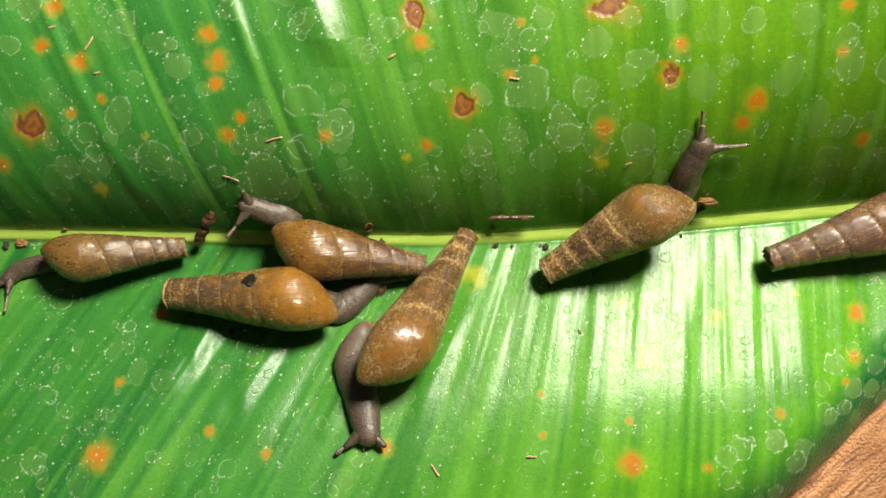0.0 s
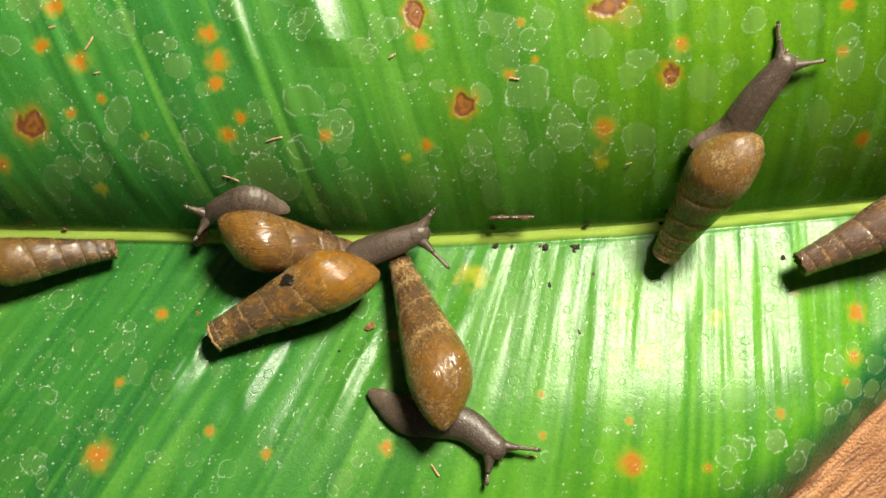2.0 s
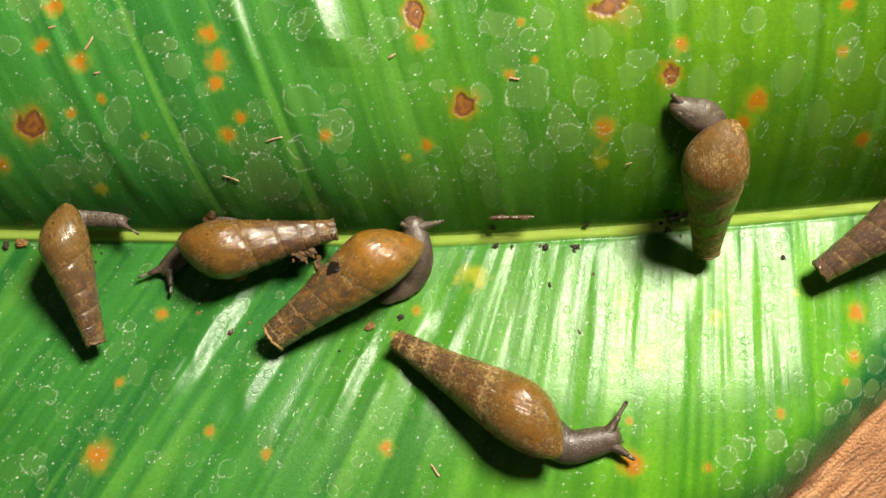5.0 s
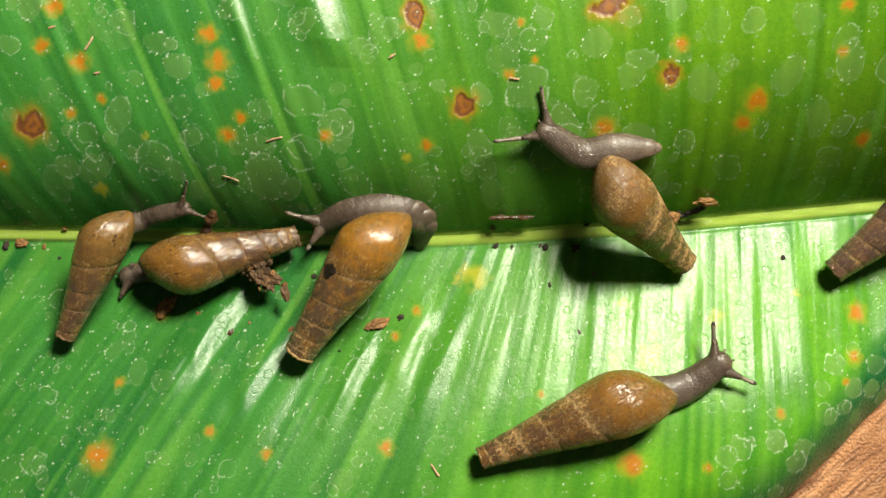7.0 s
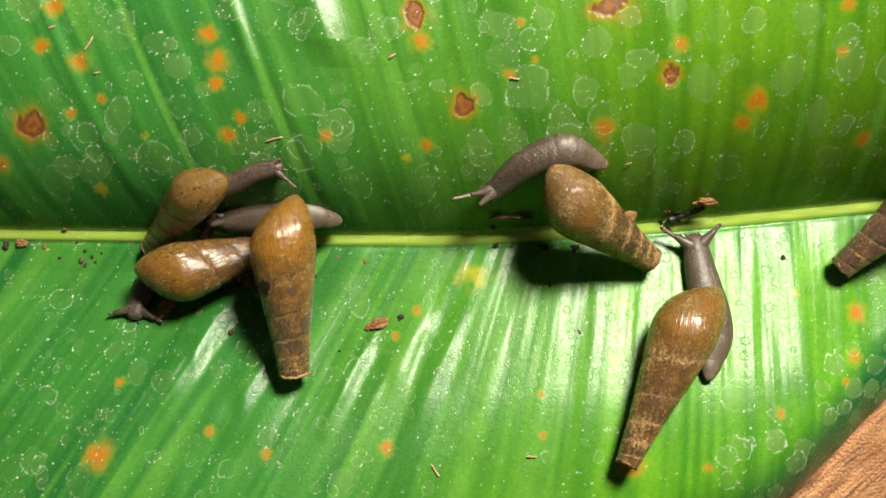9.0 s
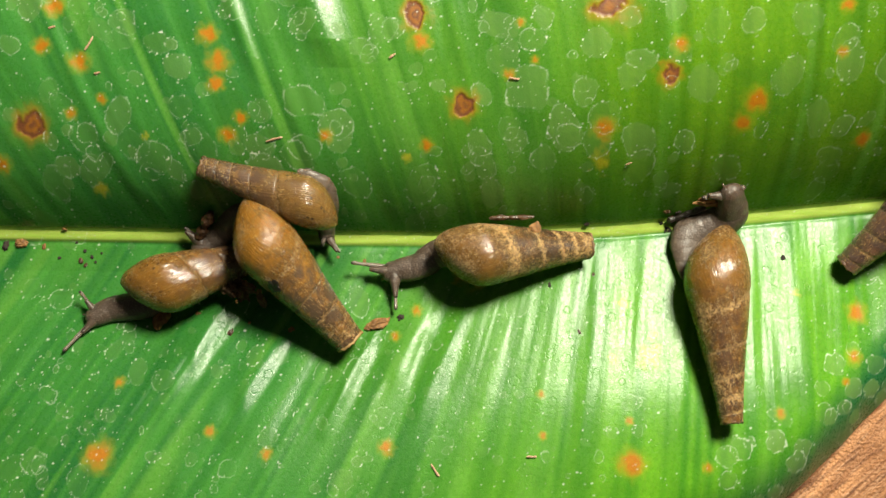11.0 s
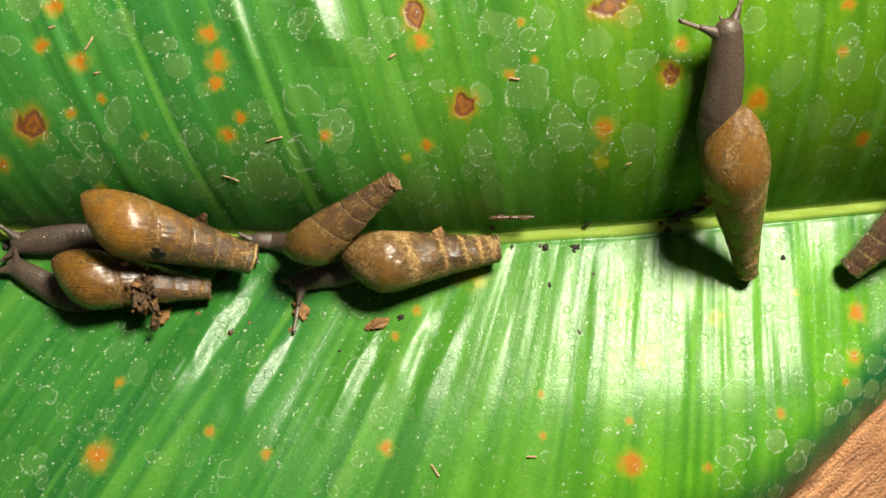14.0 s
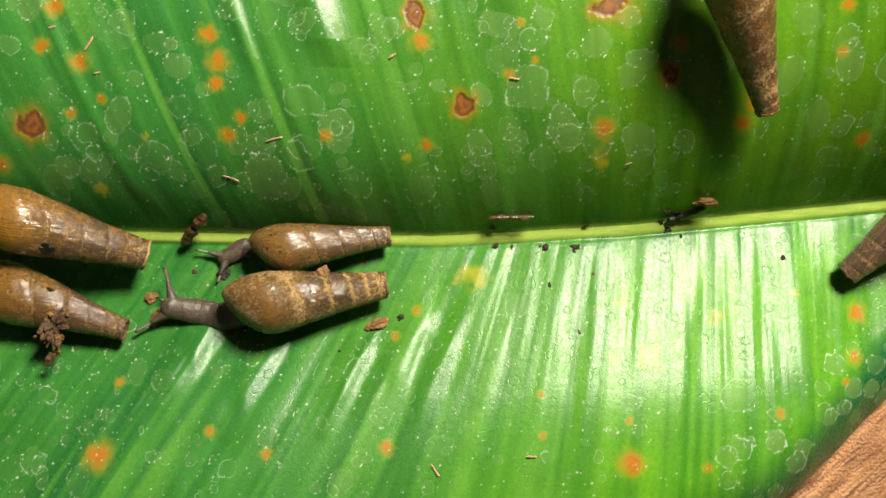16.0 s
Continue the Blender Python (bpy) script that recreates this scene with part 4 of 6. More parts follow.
    step(SNAIL_A, 7.5, (-88.4, -14.6, 13.1), (-69.5, 12.0, 21.9), ((-81.5, -4.0, 12.4), (-74.4, 6.2, 15.4), (-68.0, 8.9, 9.5), (-62.8, 10.6, 11.7), (-58.0, 11.8, 13.1)), (-53.9, 5.1, 14.3), (-54.3, 12.7, 14.3))
    step(SNAIL_A, 8.0, (-82.5, -10.3, 11.0), (-63.4, 14.7, 23.4), ((-75.2, -0.2, 12.7), (-68.0, 9.3, 17.2), (-61.0, 12.3, 13.7), (-56.2, 12.8, 14.3), (-52.2, 12.7, 14.2)), (-48.2, 16.8, 18.2), (-50.1, 9.1, 15.4))
    step(SNAIL_A, 8.5, (-79.2, -6.6, 9.5), (-58.1, 15.5, 23.8), ((-71.1, 2.3, 12.2), (-63.0, 10.7, 17.4), (-56.1, 13.1, 14.7), (-50.3, 15.3, 16.9), (-46.4, 16.4, 17.9)), (-42.6, 12.4, 19.1), (-41.3, 17.3, 19.1))
    step(SNAIL_A, 9.0, (-71.6, 0.2, 3.7), (-51.5, 17.5, 24.5), ((-64.3, 7.2, 7.2), (-56.5, 13.8, 15.3), (-49.0, 15.2, 16.9), (-43.4, 17.4, 18.9), (-39.0, 18.5, 19.7)), (-33.7, 14.1, 20.9), (-37.2, 20.4, 21.0))
    step(SNAIL_A, 9.2, (-67.1, 2.9, 2.9), (-47.8, 18.4, 25.8), ((-59.4, 9.1, 9.8), (-52.5, 15.1, 16.6), (-46.2, 16.6, 18.2), (-41.4, 18.3, 19.5), (-37.6, 19.1, 20.2)), (-31.4, 15.8, 21.4), (-36.5, 22.6, 22.3))
    step(SNAIL_A, 11.3, (-51.7, 20.5, 23.5), (-21.9, 7.1, 17.3), ((-28.1, 17.7, 19.1), (-25.1, 15.2, 17.2), (-24.8, 10.2, 11.9), (-26.3, 4.9, 4.9), (-27.4, 1.5, 1.7)), (-25.5, -2.4, 2.9), (-28.8, -1.2, 2.9))
    step(SNAIL_A, 11.6, (-48.9, 18.9, 25.5), (-21.8, 4.4, 13.3), ((-27.3, 15.6, 17.5), (-24.9, 12.1, 14.1), (-25.2, 6.9, 7.7), (-26.7, 2.2, 1.6), (-27.6, -0.6, 2.1)), (-26.6, -2.9, 3.3), (-29.3, -2.4, 3.3))
    step(SNAIL_A, 12.0, (-47.2, 19.8, 24.8), (-23.0, 2.6, 10.4), ((-26.5, 14.6, 16.6), (-24.7, 10.5, 12.3), (-25.4, 5.6, 5.9), (-27.0, 0.8, 1.8), (-28.5, -1.0, 2.1)), (-28.9, -3.7, 3.3), (-30.7, -2.3, 3.3))
    step(SNAIL_A, 12.5, (-43.6, 21.6, 27.5), (-24.7, 0.9, 10.2), ((-25.9, 13.1, 15.2), (-24.9, 9.3, 10.9), (-26.9, 2.9, 2.0), (-29.1, -0.6, 2.1), (-30.5, -1.2, 2.1)), (-31.7, -2.9, 3.3), (-32.7, -1.5, 3.3))
    step(SNAIL_A, 13.0, (-39.5, 22.8, 29.3), (-25.9, -0.3, 10.4), ((-34.5, 13.8, 15.7), (-29.2, 4.8, 9.7), (-29.5, -1.2, 2.1), (-31.1, -1.2, 2.1), (-32.6, -1.0, 2.1)), (-33.7, -1.9, 3.3), (-34.0, -0.5, 3.3))
    step(SNAIL_A, 13.5, (-28.1, 24.8, 30.5), (-28.7, -1.2, 10.6), ((-28.7, 14.6, 16.5), (-28.8, 4.6, 10.2), (-32.5, -0.1, 1.9), (-34.0, 0.8, 1.8), (-35.5, 1.5, 1.7)), (-36.5, 0.7, 2.9), (-36.3, 2.2, 2.9))
    step(SNAIL_A, 14.0, (-11.3, 15.2, 22.2), (-36.4, -3.2, 11.2), ((-21.6, 7.9, 13.4), (-31.2, 0.9, 8.8), (-40.9, 1.8, 1.6), (-43.7, 2.1, 1.6), (-46.4, 1.8, 1.6)), (-49.9, 3.8, 2.8), (-45.5, -3.2, 2.8))
    step(SNAIL_A, 14.5, (-9.4, 9.6, 15.8), (-39.9, -2.0, 11.0), ((-21.8, 5.0, 9.5), (-33.6, 0.5, 7.2), (-42.0, 1.2, 1.7), (-44.0, 1.5, 1.7), (-46.4, 1.5, 1.7)), (-50.7, 3.0, 2.9), (-44.8, -3.8, 2.9))
    step(SNAIL_A, 15.0, (-9.6, 6.0, 9.7), (-42.3, -0.0, 10.7), ((-23.1, 3.6, 3.1), (-35.5, 1.3, 5.7), (-42.9, -0.6, 1.9), (-43.9, -2.4, 2.1), (-45.2, -3.5, 2.2)), (-49.4, -7.5, 3.4), (-39.9, -7.7, 3.4))
    step(SNAIL_A, 15.5, (-11.3, 4.6, 7.6), (-44.1, -0.1, 10.8), ((-25.0, 2.7, 1.7), (-37.3, 1.0, 5.3), (-46.4, 0.7, 1.8), (-48.1, -0.6, 1.9), (-49.7, -1.5, 2.0)), (-56.1, 0.1, 3.2), (-50.3, -6.3, 3.2))
    step(SNAIL_A, 16.0, (-13.2, 3.1, 5.3), (-45.9, -0.6, 10.9), ((-26.7, 1.6, 1.7), (-39.6, 0.2, 1.8), (-49.2, 0.1, 1.8), (-51.2, -1.0, 1.9), (-53.0, -1.8, 2.0)), (-60.0, -0.3, 3.2), (-55.1, -7.9, 3.2))
    step(SNAIL_B, 0.0, (-4.7, -4.1, 6.6), (-40.9, 1.1, 12.6), ((-19.5, -2.0, 2.9), (-33.3, -0.0, 6.0), (-37.4, 7.2, 8.4), (-41.2, 8.5, 10.1), (-45.4, 10.1, 11.8)), (-50.7, 3.0, 13.0), (-46.7, 13.3, 15.0))
    step(SNAIL_B, 0.5, (-8.4, -5.5, 7.0), (-44.1, 3.3, 12.9), ((-23.0, -2.0, 2.8), (-36.6, 1.4, 6.3), (-40.7, 8.5, 10.1), (-45.4, 10.0, 11.8), (-48.9, 12.1, 14.0)), (-56.5, 7.0, 15.2), (-49.1, 16.8, 18.2))
    step(SNAIL_B, 1.0, (-11.2, -6.0, 6.9), (-46.7, 3.2, 12.4), ((-25.8, -2.3, 2.8), (-39.4, 1.2, 5.9), (-42.2, 9.0, 10.7), (-46.6, 10.5, 12.4), (-49.5, 12.1, 14.0)), (-56.0, 9.1, 15.2), (-50.0, 14.6, 16.1))
    step(SNAIL_B, 1.5, (-14.1, -3.1, 5.2), (-48.9, 2.5, 17.3), ((-28.6, -0.8, 2.5), (-41.7, 1.3, 9.3), (-44.2, 9.0, 10.6), (-47.8, 11.0, 12.9), (-50.8, 12.4, 14.3)), (-52.7, 13.5, 15.5), (-54.3, 10.4, 15.5))
    step(SNAIL_B, 2.0, (-17.7, -2.0, 4.8), (-52.5, 3.2, 17.2), ((-38.7, 9.8, 11.7), (-45.7, 11.8, 13.9), (-51.7, 10.0, 11.7), (-55.7, 8.1, 9.0)), (-61.2, 10.1, 11.0), (-59.1, 2.2, 10.2))
    step(SNAIL_B, 2.5, (-21.7, -2.0, 4.5), (-56.3, 2.8, 17.5), ((-38.9, 9.2, 11.0), (-45.7, 11.5, 13.6), (-52.8, 9.8, 11.4), (-58.2, 5.3, 5.2)), (-59.9, -5.1, 6.4), (-61.3, 5.6, 6.4))
    step(SNAIL_B, 3.0, (-24.5, -3.3, 5.4), (-59.9, 4.1, 13.5), ((-40.7, 8.5, 10.1), (-47.0, 11.5, 13.5), (-54.5, 9.3, 10.7), (-61.4, 4.0, 3.2)), (-64.2, -6.4, 4.4), (-64.1, 4.3, 4.4))
    step(SNAIL_B, 3.5, (-25.4, -4.9, 5.1), (-58.6, 5.0, 19.0), ((-42.2, 9.0, 10.7), (-48.5, 11.0, 12.9), (-55.9, 7.2, 8.0), (-60.2, 0.8, 2.2)), (-67.7, -5.1, 3.4), (-55.5, -11.1, 3.8))
    step(SNAIL_B, 4.0, (-22.1, 0.3, 4.4), (-56.7, 3.9, 18.0), ((-44.8, 8.5, 10.0), (-50.3, 9.0, 10.5), (-57.8, 4.0, 3.3), (-61.0, -2.3, 2.5)), (-70.0, -4.7, 3.7), (-60.9, -14.5, 5.5))
    step(SNAIL_B, 4.2, (-20.6, 5.2, 8.5), (-57.1, 0.6, 12.7), ((-45.6, 8.5, 9.9), (-51.5, 8.5, 9.8), (-58.2, 2.9, 1.9), (-61.0, -2.9, 2.6)), (-70.9, -5.9, 3.8), (-60.3, -14.4, 5.4))
    step(SNAIL_B, 6.3, (-35.2, 3.9, 7.1), (-70.1, -6.4, 14.8), ((-50.2, -0.3, 2.3), (-63.1, -4.2, 7.8), (-72.3, -5.4, 2.9), (-74.2, -5.6, 2.9), (-75.9, -5.5, 2.9)), (-78.8, -8.1, 4.1), (-75.5, -3.3, 4.1))
    step(SNAIL_B, 6.7, (-35.2, 3.4, 6.6), (-70.1, -6.3, 15.0), ((-50.2, -0.5, 2.3), (-63.1, -4.3, 7.8), (-72.6, -5.4, 2.9), (-74.5, -5.9, 3.0), (-76.5, -6.3, 3.1)), (-78.5, -11.1, 4.3), (-74.9, -4.0, 4.3))
    step(SNAIL_B, 7.0, (-35.5, 3.0, 6.4), (-70.4, -6.4, 15.0), ((-50.5, -0.8, 2.3), (-63.4, -4.4, 7.8), (-72.6, -5.4, 2.9), (-74.5, -5.9, 3.0), (-76.2, -6.3, 3.1)), (-78.5, -11.6, 4.3), (-75.8, -3.7, 4.3))
    step(SNAIL_B, 7.5, (-35.5, 2.7, 6.0), (-70.2, -7.0, 14.9), ((-50.3, -1.2, 2.4), (-63.3, -5.0, 7.7), (-72.3, -6.2, 3.1), (-74.1, -7.0, 3.3), (-75.9, -7.1, 3.3)), (-79.6, -12.5, 4.6), (-76.2, -4.5, 4.5))
    step(SNAIL_B, 8.0, (-36.1, 2.6, 4.7), (-70.6, -7.2, 14.5), ((-50.7, -1.3, 2.4), (-63.7, -5.1, 7.1), (-72.3, -6.2, 3.1), (-73.8, -7.0, 3.3), (-75.5, -7.7, 3.5)), (-75.2, -14.4, 5.5), (-78.9, -7.9, 4.7))
    step(SNAIL_B, 8.5, (-36.6, 1.9, 4.8), (-70.8, -8.3, 15.0), ((-51.1, -2.2, 2.5), (-64.0, -6.2, 7.5), (-72.1, -7.8, 3.5), (-73.6, -10.6, 4.3), (-74.7, -13.4, 5.4)), (-79.0, -14.2, 6.6), (-70.7, -17.0, 6.8))
    step(SNAIL_B, 9.0, (-36.9, 1.7, 4.8), (-71.2, -8.1, 15.0), ((-51.5, -2.2, 2.5), (-64.4, -6.0, 7.5), (-71.7, -8.1, 3.6), (-73.3, -10.9, 4.3), (-74.1, -14.2, 5.8)), (-80.2, -15.6, 7.0), (-68.1, -17.5, 7.1))
    step(SNAIL_B, 9.2, (-37.2, 1.8, 4.7), (-71.7, -7.5, 14.8), ((-51.8, -1.9, 2.4), (-64.9, -5.5, 7.3), (-71.8, -8.1, 3.6), (-73.0, -10.9, 4.3), (-72.6, -14.2, 5.8)), (-77.2, -19.7, 8.3), (-65.6, -17.8, 7.2))
    step(SNAIL_B, 11.3, (-41.2, -1.0, 5.3), (-74.9, -12.0, 16.5), ((-66.6, -12.3, 4.8), (-72.4, -14.6, 6.1), (-79.0, -15.6, 6.6), (-85.3, -15.9, 6.8)), (-92.3, -24.3, 10.8), (-90.5, -8.7, 8.0))
    step(SNAIL_B, 11.6, (-44.5, -3.4, 5.7), (-78.3, -13.6, 17.4), ((-69.8, -13.6, 5.5), (-76.3, -15.6, 6.6), (-83.2, -15.3, 6.5), (-88.5, -14.3, 6.0)), (-96.5, -17.8, 7.5), (-90.2, -5.4, 7.2))
    step(SNAIL_B, 12.0, (-47.6, -5.0, 5.9), (-82.0, -12.7, 17.1), ((-72.4, -14.6, 6.1), (-79.0, -15.9, 6.8), (-85.9, -15.3, 6.5), (-91.2, -14.6, 6.2)), (-98.4, -19.6, 8.4), (-96.5, -8.0, 7.4))
    step(SNAIL_B, 12.5, (-47.6, -8.5, 7.2), (-83.2, -12.5, 17.0), ((-73.1, -14.2, 5.9), (-79.7, -15.9, 6.8), (-86.7, -14.6, 6.2), (-92.1, -13.7, 5.7)), (-99.4, -15.2, 6.9), (-93.2, -4.7, 6.9))
    step(SNAIL_B, 13.0, (-50.1, -3.3, 4.9), (-85.2, -11.4, 14.7), ((-75.2, -13.6, 5.6), (-81.9, -14.9, 6.3), (-89.7, -13.2, 5.5), (-95.7, -11.3, 4.6)), (-104.4, -14.3, 5.8), (-97.1, -5.4, 5.8))
    step(SNAIL_B, 13.5, (-53.2, -5.4, 5.4), (-89.2, -8.6, 14.1), ((-79.3, -13.3, 5.4), (-86.2, -13.3, 5.5), (-92.9, -10.1, 4.2), (-98.2, -7.5, 3.5)), (-106.8, -6.8, 4.7), (-96.1, -1.2, 4.7))
    step(SNAIL_B, 14.0, (-56.3, -9.7, 6.9), (-92.8, -6.3, 13.3), ((-82.9, -12.9, 5.3), (-90.6, -12.0, 4.9), (-98.3, -8.0, 3.7), (-104.1, -4.8, 2.9)), (-104.2, -0.5, 4.1), (-110.9, -5.6, 4.1))
    step(SNAIL_B, 14.5, (-61.5, -13.2, 8.7), (-97.6, -5.1, 12.5), ((-77.0, -10.1, 4.1), (-90.2, -7.0, 7.8), (-101.0, -4.7, 2.8), (-104.8, -2.9, 2.7), (-108.5, -1.9, 2.5)), (-107.5, 1.8, 3.7), (-113.8, -1.2, 3.7))
    step(SNAIL_B, 15.0, (-66.4, -17.4, 10.6), (-101.4, -5.1, 12.5), ((-81.6, -12.6, 5.1), (-94.2, -7.9, 8.2), (-105.6, -4.0, 2.8), (-109.4, -2.3, 2.6), (-113.2, -1.2, 2.5)), (-116.5, 1.5, 3.7), (-117.9, -2.7, 3.7))
    step(SNAIL_B, 15.5, (-70.4, -18.5, 12.6), (-105.3, -6.3, 13.0), ((-84.8, -13.6, 9.1), (-98.2, -9.0, 9.0), (-109.3, -4.7, 2.9), (-113.1, -2.9, 2.7), (-116.8, -1.9, 2.6)), (-120.6, 0.1, 3.8), (-121.3, -4.0, 3.8))
    step(SNAIL_B, 16.0, (-75.2, -19.0, 12.6), (-110.4, -7.3, 13.3), ((-89.7, -14.3, 9.2), (-103.2, -9.9, 9.3), (-114.1, -5.4, 3.0), (-118.1, -3.7, 2.8), (-121.7, -2.6, 2.6)), (-124.8, -1.2, 3.8), (-126.1, -5.3, 3.8))
    step(SNAIL_C, 0.0, (-65.4, -10.6, 9.3), (-24.6, -12.1, 16.9), ((-50.0, -11.4, 4.6), (-34.0, -11.9, 9.7), (-25.1, -14.2, 6.5), (-20.8, -11.1, 5.5), (-16.8, -7.1, 4.4)), (-8.8, -7.2, 5.6), (-17.7, -2.9, 5.6))
    step(SNAIL_C, 0.5, (-62.2, -12.4, 10.0), (-21.3, -11.4, 16.7), ((-46.8, -12.2, 4.8), (-30.7, -11.7, 9.8), (-21.5, -12.0, 9.3), (-17.9, -6.8, 11.6), (-16.3, -1.9, 13.4)), (-5.5, -2.8, 14.6), (-15.7, 7.5, 14.6))
    step(SNAIL_C, 1.0, (-57.7, -17.2, 12.9), (-17.7, -7.2, 15.3), ((-42.0, -13.3, 8.8), (-26.7, -9.5, 9.3), (-20.8, -6.9, 9.5), (-16.3, -2.3, 12.3), (-12.3, 1.5, 13.5)), (-11.1, 9.1, 14.7), (-7.4, -0.9, 14.7))
    step(SNAIL_C, 1.5, (-56.4, -19.8, 13.8), (-16.7, -8.7, 16.7), ((-40.8, -15.5, 9.9), (-25.6, -11.3, 10.6), (-22.1, -7.3, 9.6), (-16.3, -0.5, 11.8), (-12.4, 4.5, 16.2)), (-11.0, 11.2, 17.4), (-4.5, 3.8, 17.4))
    step(SNAIL_C, 2.0, (-53.5, -20.5, 14.1), (-16.5, -2.3, 14.2), ((-39.1, -13.3, 9.1), (-24.9, -6.4, 8.7), (-20.1, -1.9, 9.2), (-12.6, 1.2, 10.4), (-6.5, 3.5, 10.8)), (-2.2, 9.2, 12.0), (1.1, -4.2, 12.0))
    step(SNAIL_C, 2.5, (-52.4, -20.2, 13.9), (-16.8, 0.4, 13.5), ((-38.5, -12.1, 8.7), (-24.9, -4.2, 8.1), (-18.1, -0.9, 8.9), (-12.0, -0.1, 8.8), (-7.4, 1.5, 7.5)), (-4.8, 9.6, 11.3), (0.5, -3.2, 8.7))
    step(SNAIL_C, 3.0, (-52.6, -20.3, 13.9), (-15.6, -2.1, 14.5), ((-38.1, -13.1, 9.1), (-24.0, -6.2, 8.8), (-17.8, -4.0, 3.7), (-10.2, -3.2, 3.7), (-4.4, -2.6, 3.7)), (-2.0, 4.5, 4.9), (4.9, -7.4, 4.9))
    step(SNAIL_C, 3.5, (-47.0, -20.6, 14.1), (-10.0, -2.6, 14.4), ((-32.4, -13.5, 9.1), (-18.3, -6.6, 8.8), (-9.9, -7.0, 4.7), (-5.8, -4.7, 4.2), (-2.2, -2.2, 3.6)), (-1.2, 4.5, 4.8), (7.7, -5.6, 4.8))
    step(SNAIL_C, 4.0, (-42.9, -19.9, 13.7), (-7.9, 1.7, 12.9), ((-11.4, -12.5, 6.4), (-7.4, -7.0, 4.8), (-4.0, -2.9, 3.8), (-1.2, 0.4, 2.8)), (-1.6, 4.9, 5.1), (9.4, 1.5, 4.0))
    step(SNAIL_C, 4.2, (-43.4, -19.4, 13.4), (-8.3, 2.3, 12.7), ((-18.3, -14.3, 6.8), (-10.1, -11.0, 6.0), (-5.4, -4.7, 4.3), (-1.2, 0.6, 2.7)), (-1.2, 4.9, 5.1), (10.1, 2.2, 3.9))
    step(SNAIL_C, 6.3, (-33.9, -22.3, 14.7), (-5.3, 7.0, 19.6), ((-4.7, -6.0, 4.7), (-1.7, 0.1, 2.9), (-3.2, 6.9, 8.6), (-9.6, 10.0, 12.5), (-16.0, 11.1, 13.6)), (-23.0, 8.1, 14.8), (-16.3, 14.0, 16.0))
    step(SNAIL_C, 6.7, (-33.3, -22.8, 15.0), (-6.6, 8.1, 21.1), ((-4.0, -1.9, 3.5), (-2.2, 4.0, 4.5), (-6.6, 8.8, 11.1), (-15.2, 10.0, 12.5), (-23.7, 9.6, 11.8)), (-29.6, 11.1, 13.0), (-26.4, 6.5, 13.0))
    step(SNAIL_C, 7.0, (-33.6, -24.2, 15.6), (-10.8, 9.5, 22.9), ((-5.8, 1.5, 2.4), (-5.3, 6.9, 8.6), (-12.5, 9.5, 11.9), (-21.9, 9.0, 11.2), (-28.4, 6.2, 7.4)), (-37.2, 8.6, 9.8), (-32.4, 0.1, 8.6))
    step(SNAIL_C, 7.5, (-34.5, -26.5, 16.6), (-18.1, 10.7, 24.1), ((-9.3, 7.2, 9.0), (-15.2, 9.5, 11.9), (-24.6, 9.2, 11.4), (-32.6, 6.2, 7.4)), (-40.7, 8.8, 10.0), (-37.8, 2.8, 8.6))
    step(SNAIL_C, 8.0, (-34.8, -28.4, 17.2), (-25.0, 11.2, 24.8), ((-15.0, 9.2, 11.5), (-21.8, 10.0, 12.4), (-31.6, 7.7, 9.4), (-39.1, 6.6, 7.8)), (-46.4, 12.5, 14.1), (-44.5, -1.2, 9.0))
    step(SNAIL_C, 8.5, (-34.4, -28.6, 17.2), (-31.5, 11.9, 25.5), ((-20.6, 8.8, 10.9), (-26.1, 8.7, 10.8), (-35.5, 8.7, 10.7), (-44.5, 8.3, 9.9)), (-53.8, 6.2, 11.1), (-44.9, 12.3, 14.0))
    step(SNAIL_C, 9.0, (-34.5, -28.8, 17.3), (-37.0, 11.8, 24.7), ((-27.0, 7.2, 8.8), (-31.6, 7.9, 9.7), (-42.4, 7.7, 9.3), (-50.6, 7.2, 8.4)), (-55.2, 5.8, 9.6), (-53.9, 8.2, 9.6))
    step(SNAIL_C, 9.2, (-34.5, -28.6, 17.2), (-39.1, 11.8, 24.8), ((-29.0, 7.4, 9.0), (-34.4, 7.4, 9.0), (-42.4, 7.7, 9.3), (-49.3, 6.9, 8.0)), (-53.9, 5.6, 9.2), (-52.5, 8.0, 9.2))
    step(SNAIL_C, 11.3, (-20.1, -19.8, 13.4), (-49.3, 8.5, 20.2), ((-32.1, -8.5, 11.0), (-43.4, 2.3, 13.2), (-50.0, 7.2, 8.4), (-55.4, 2.9, 2.2), (-60.5, 0.1, 2.5)), (-64.3, 5.7, 5.0), (-64.0, -6.2, 3.7))
    step(SNAIL_C, 11.6, (-21.7, -17.6, 12.5), (-54.5, 6.6, 17.8), ((-35.2, -8.0, 9.5), (-47.9, 1.3, 11.1), (-56.0, 4.5, 4.4), (-61.7, 2.4, 2.3), (-67.5, 3.2, 2.2)), (-66.5, 12.1, 13.3), (-76.3, -0.7, 3.4))
    step(SNAIL_C, 12.0, (-25.1, -15.5, 11.6), (-60.8, 4.4, 15.0), ((-39.8, -7.5, 7.9), (-53.6, 0.1, 8.8), (-63.1, 2.9, 2.2), (-68.6, 2.1, 2.3), (-75.5, 2.2, 2.3)), (-84.1, -1.5, 3.5), (-82.1, 1.2, 3.5))
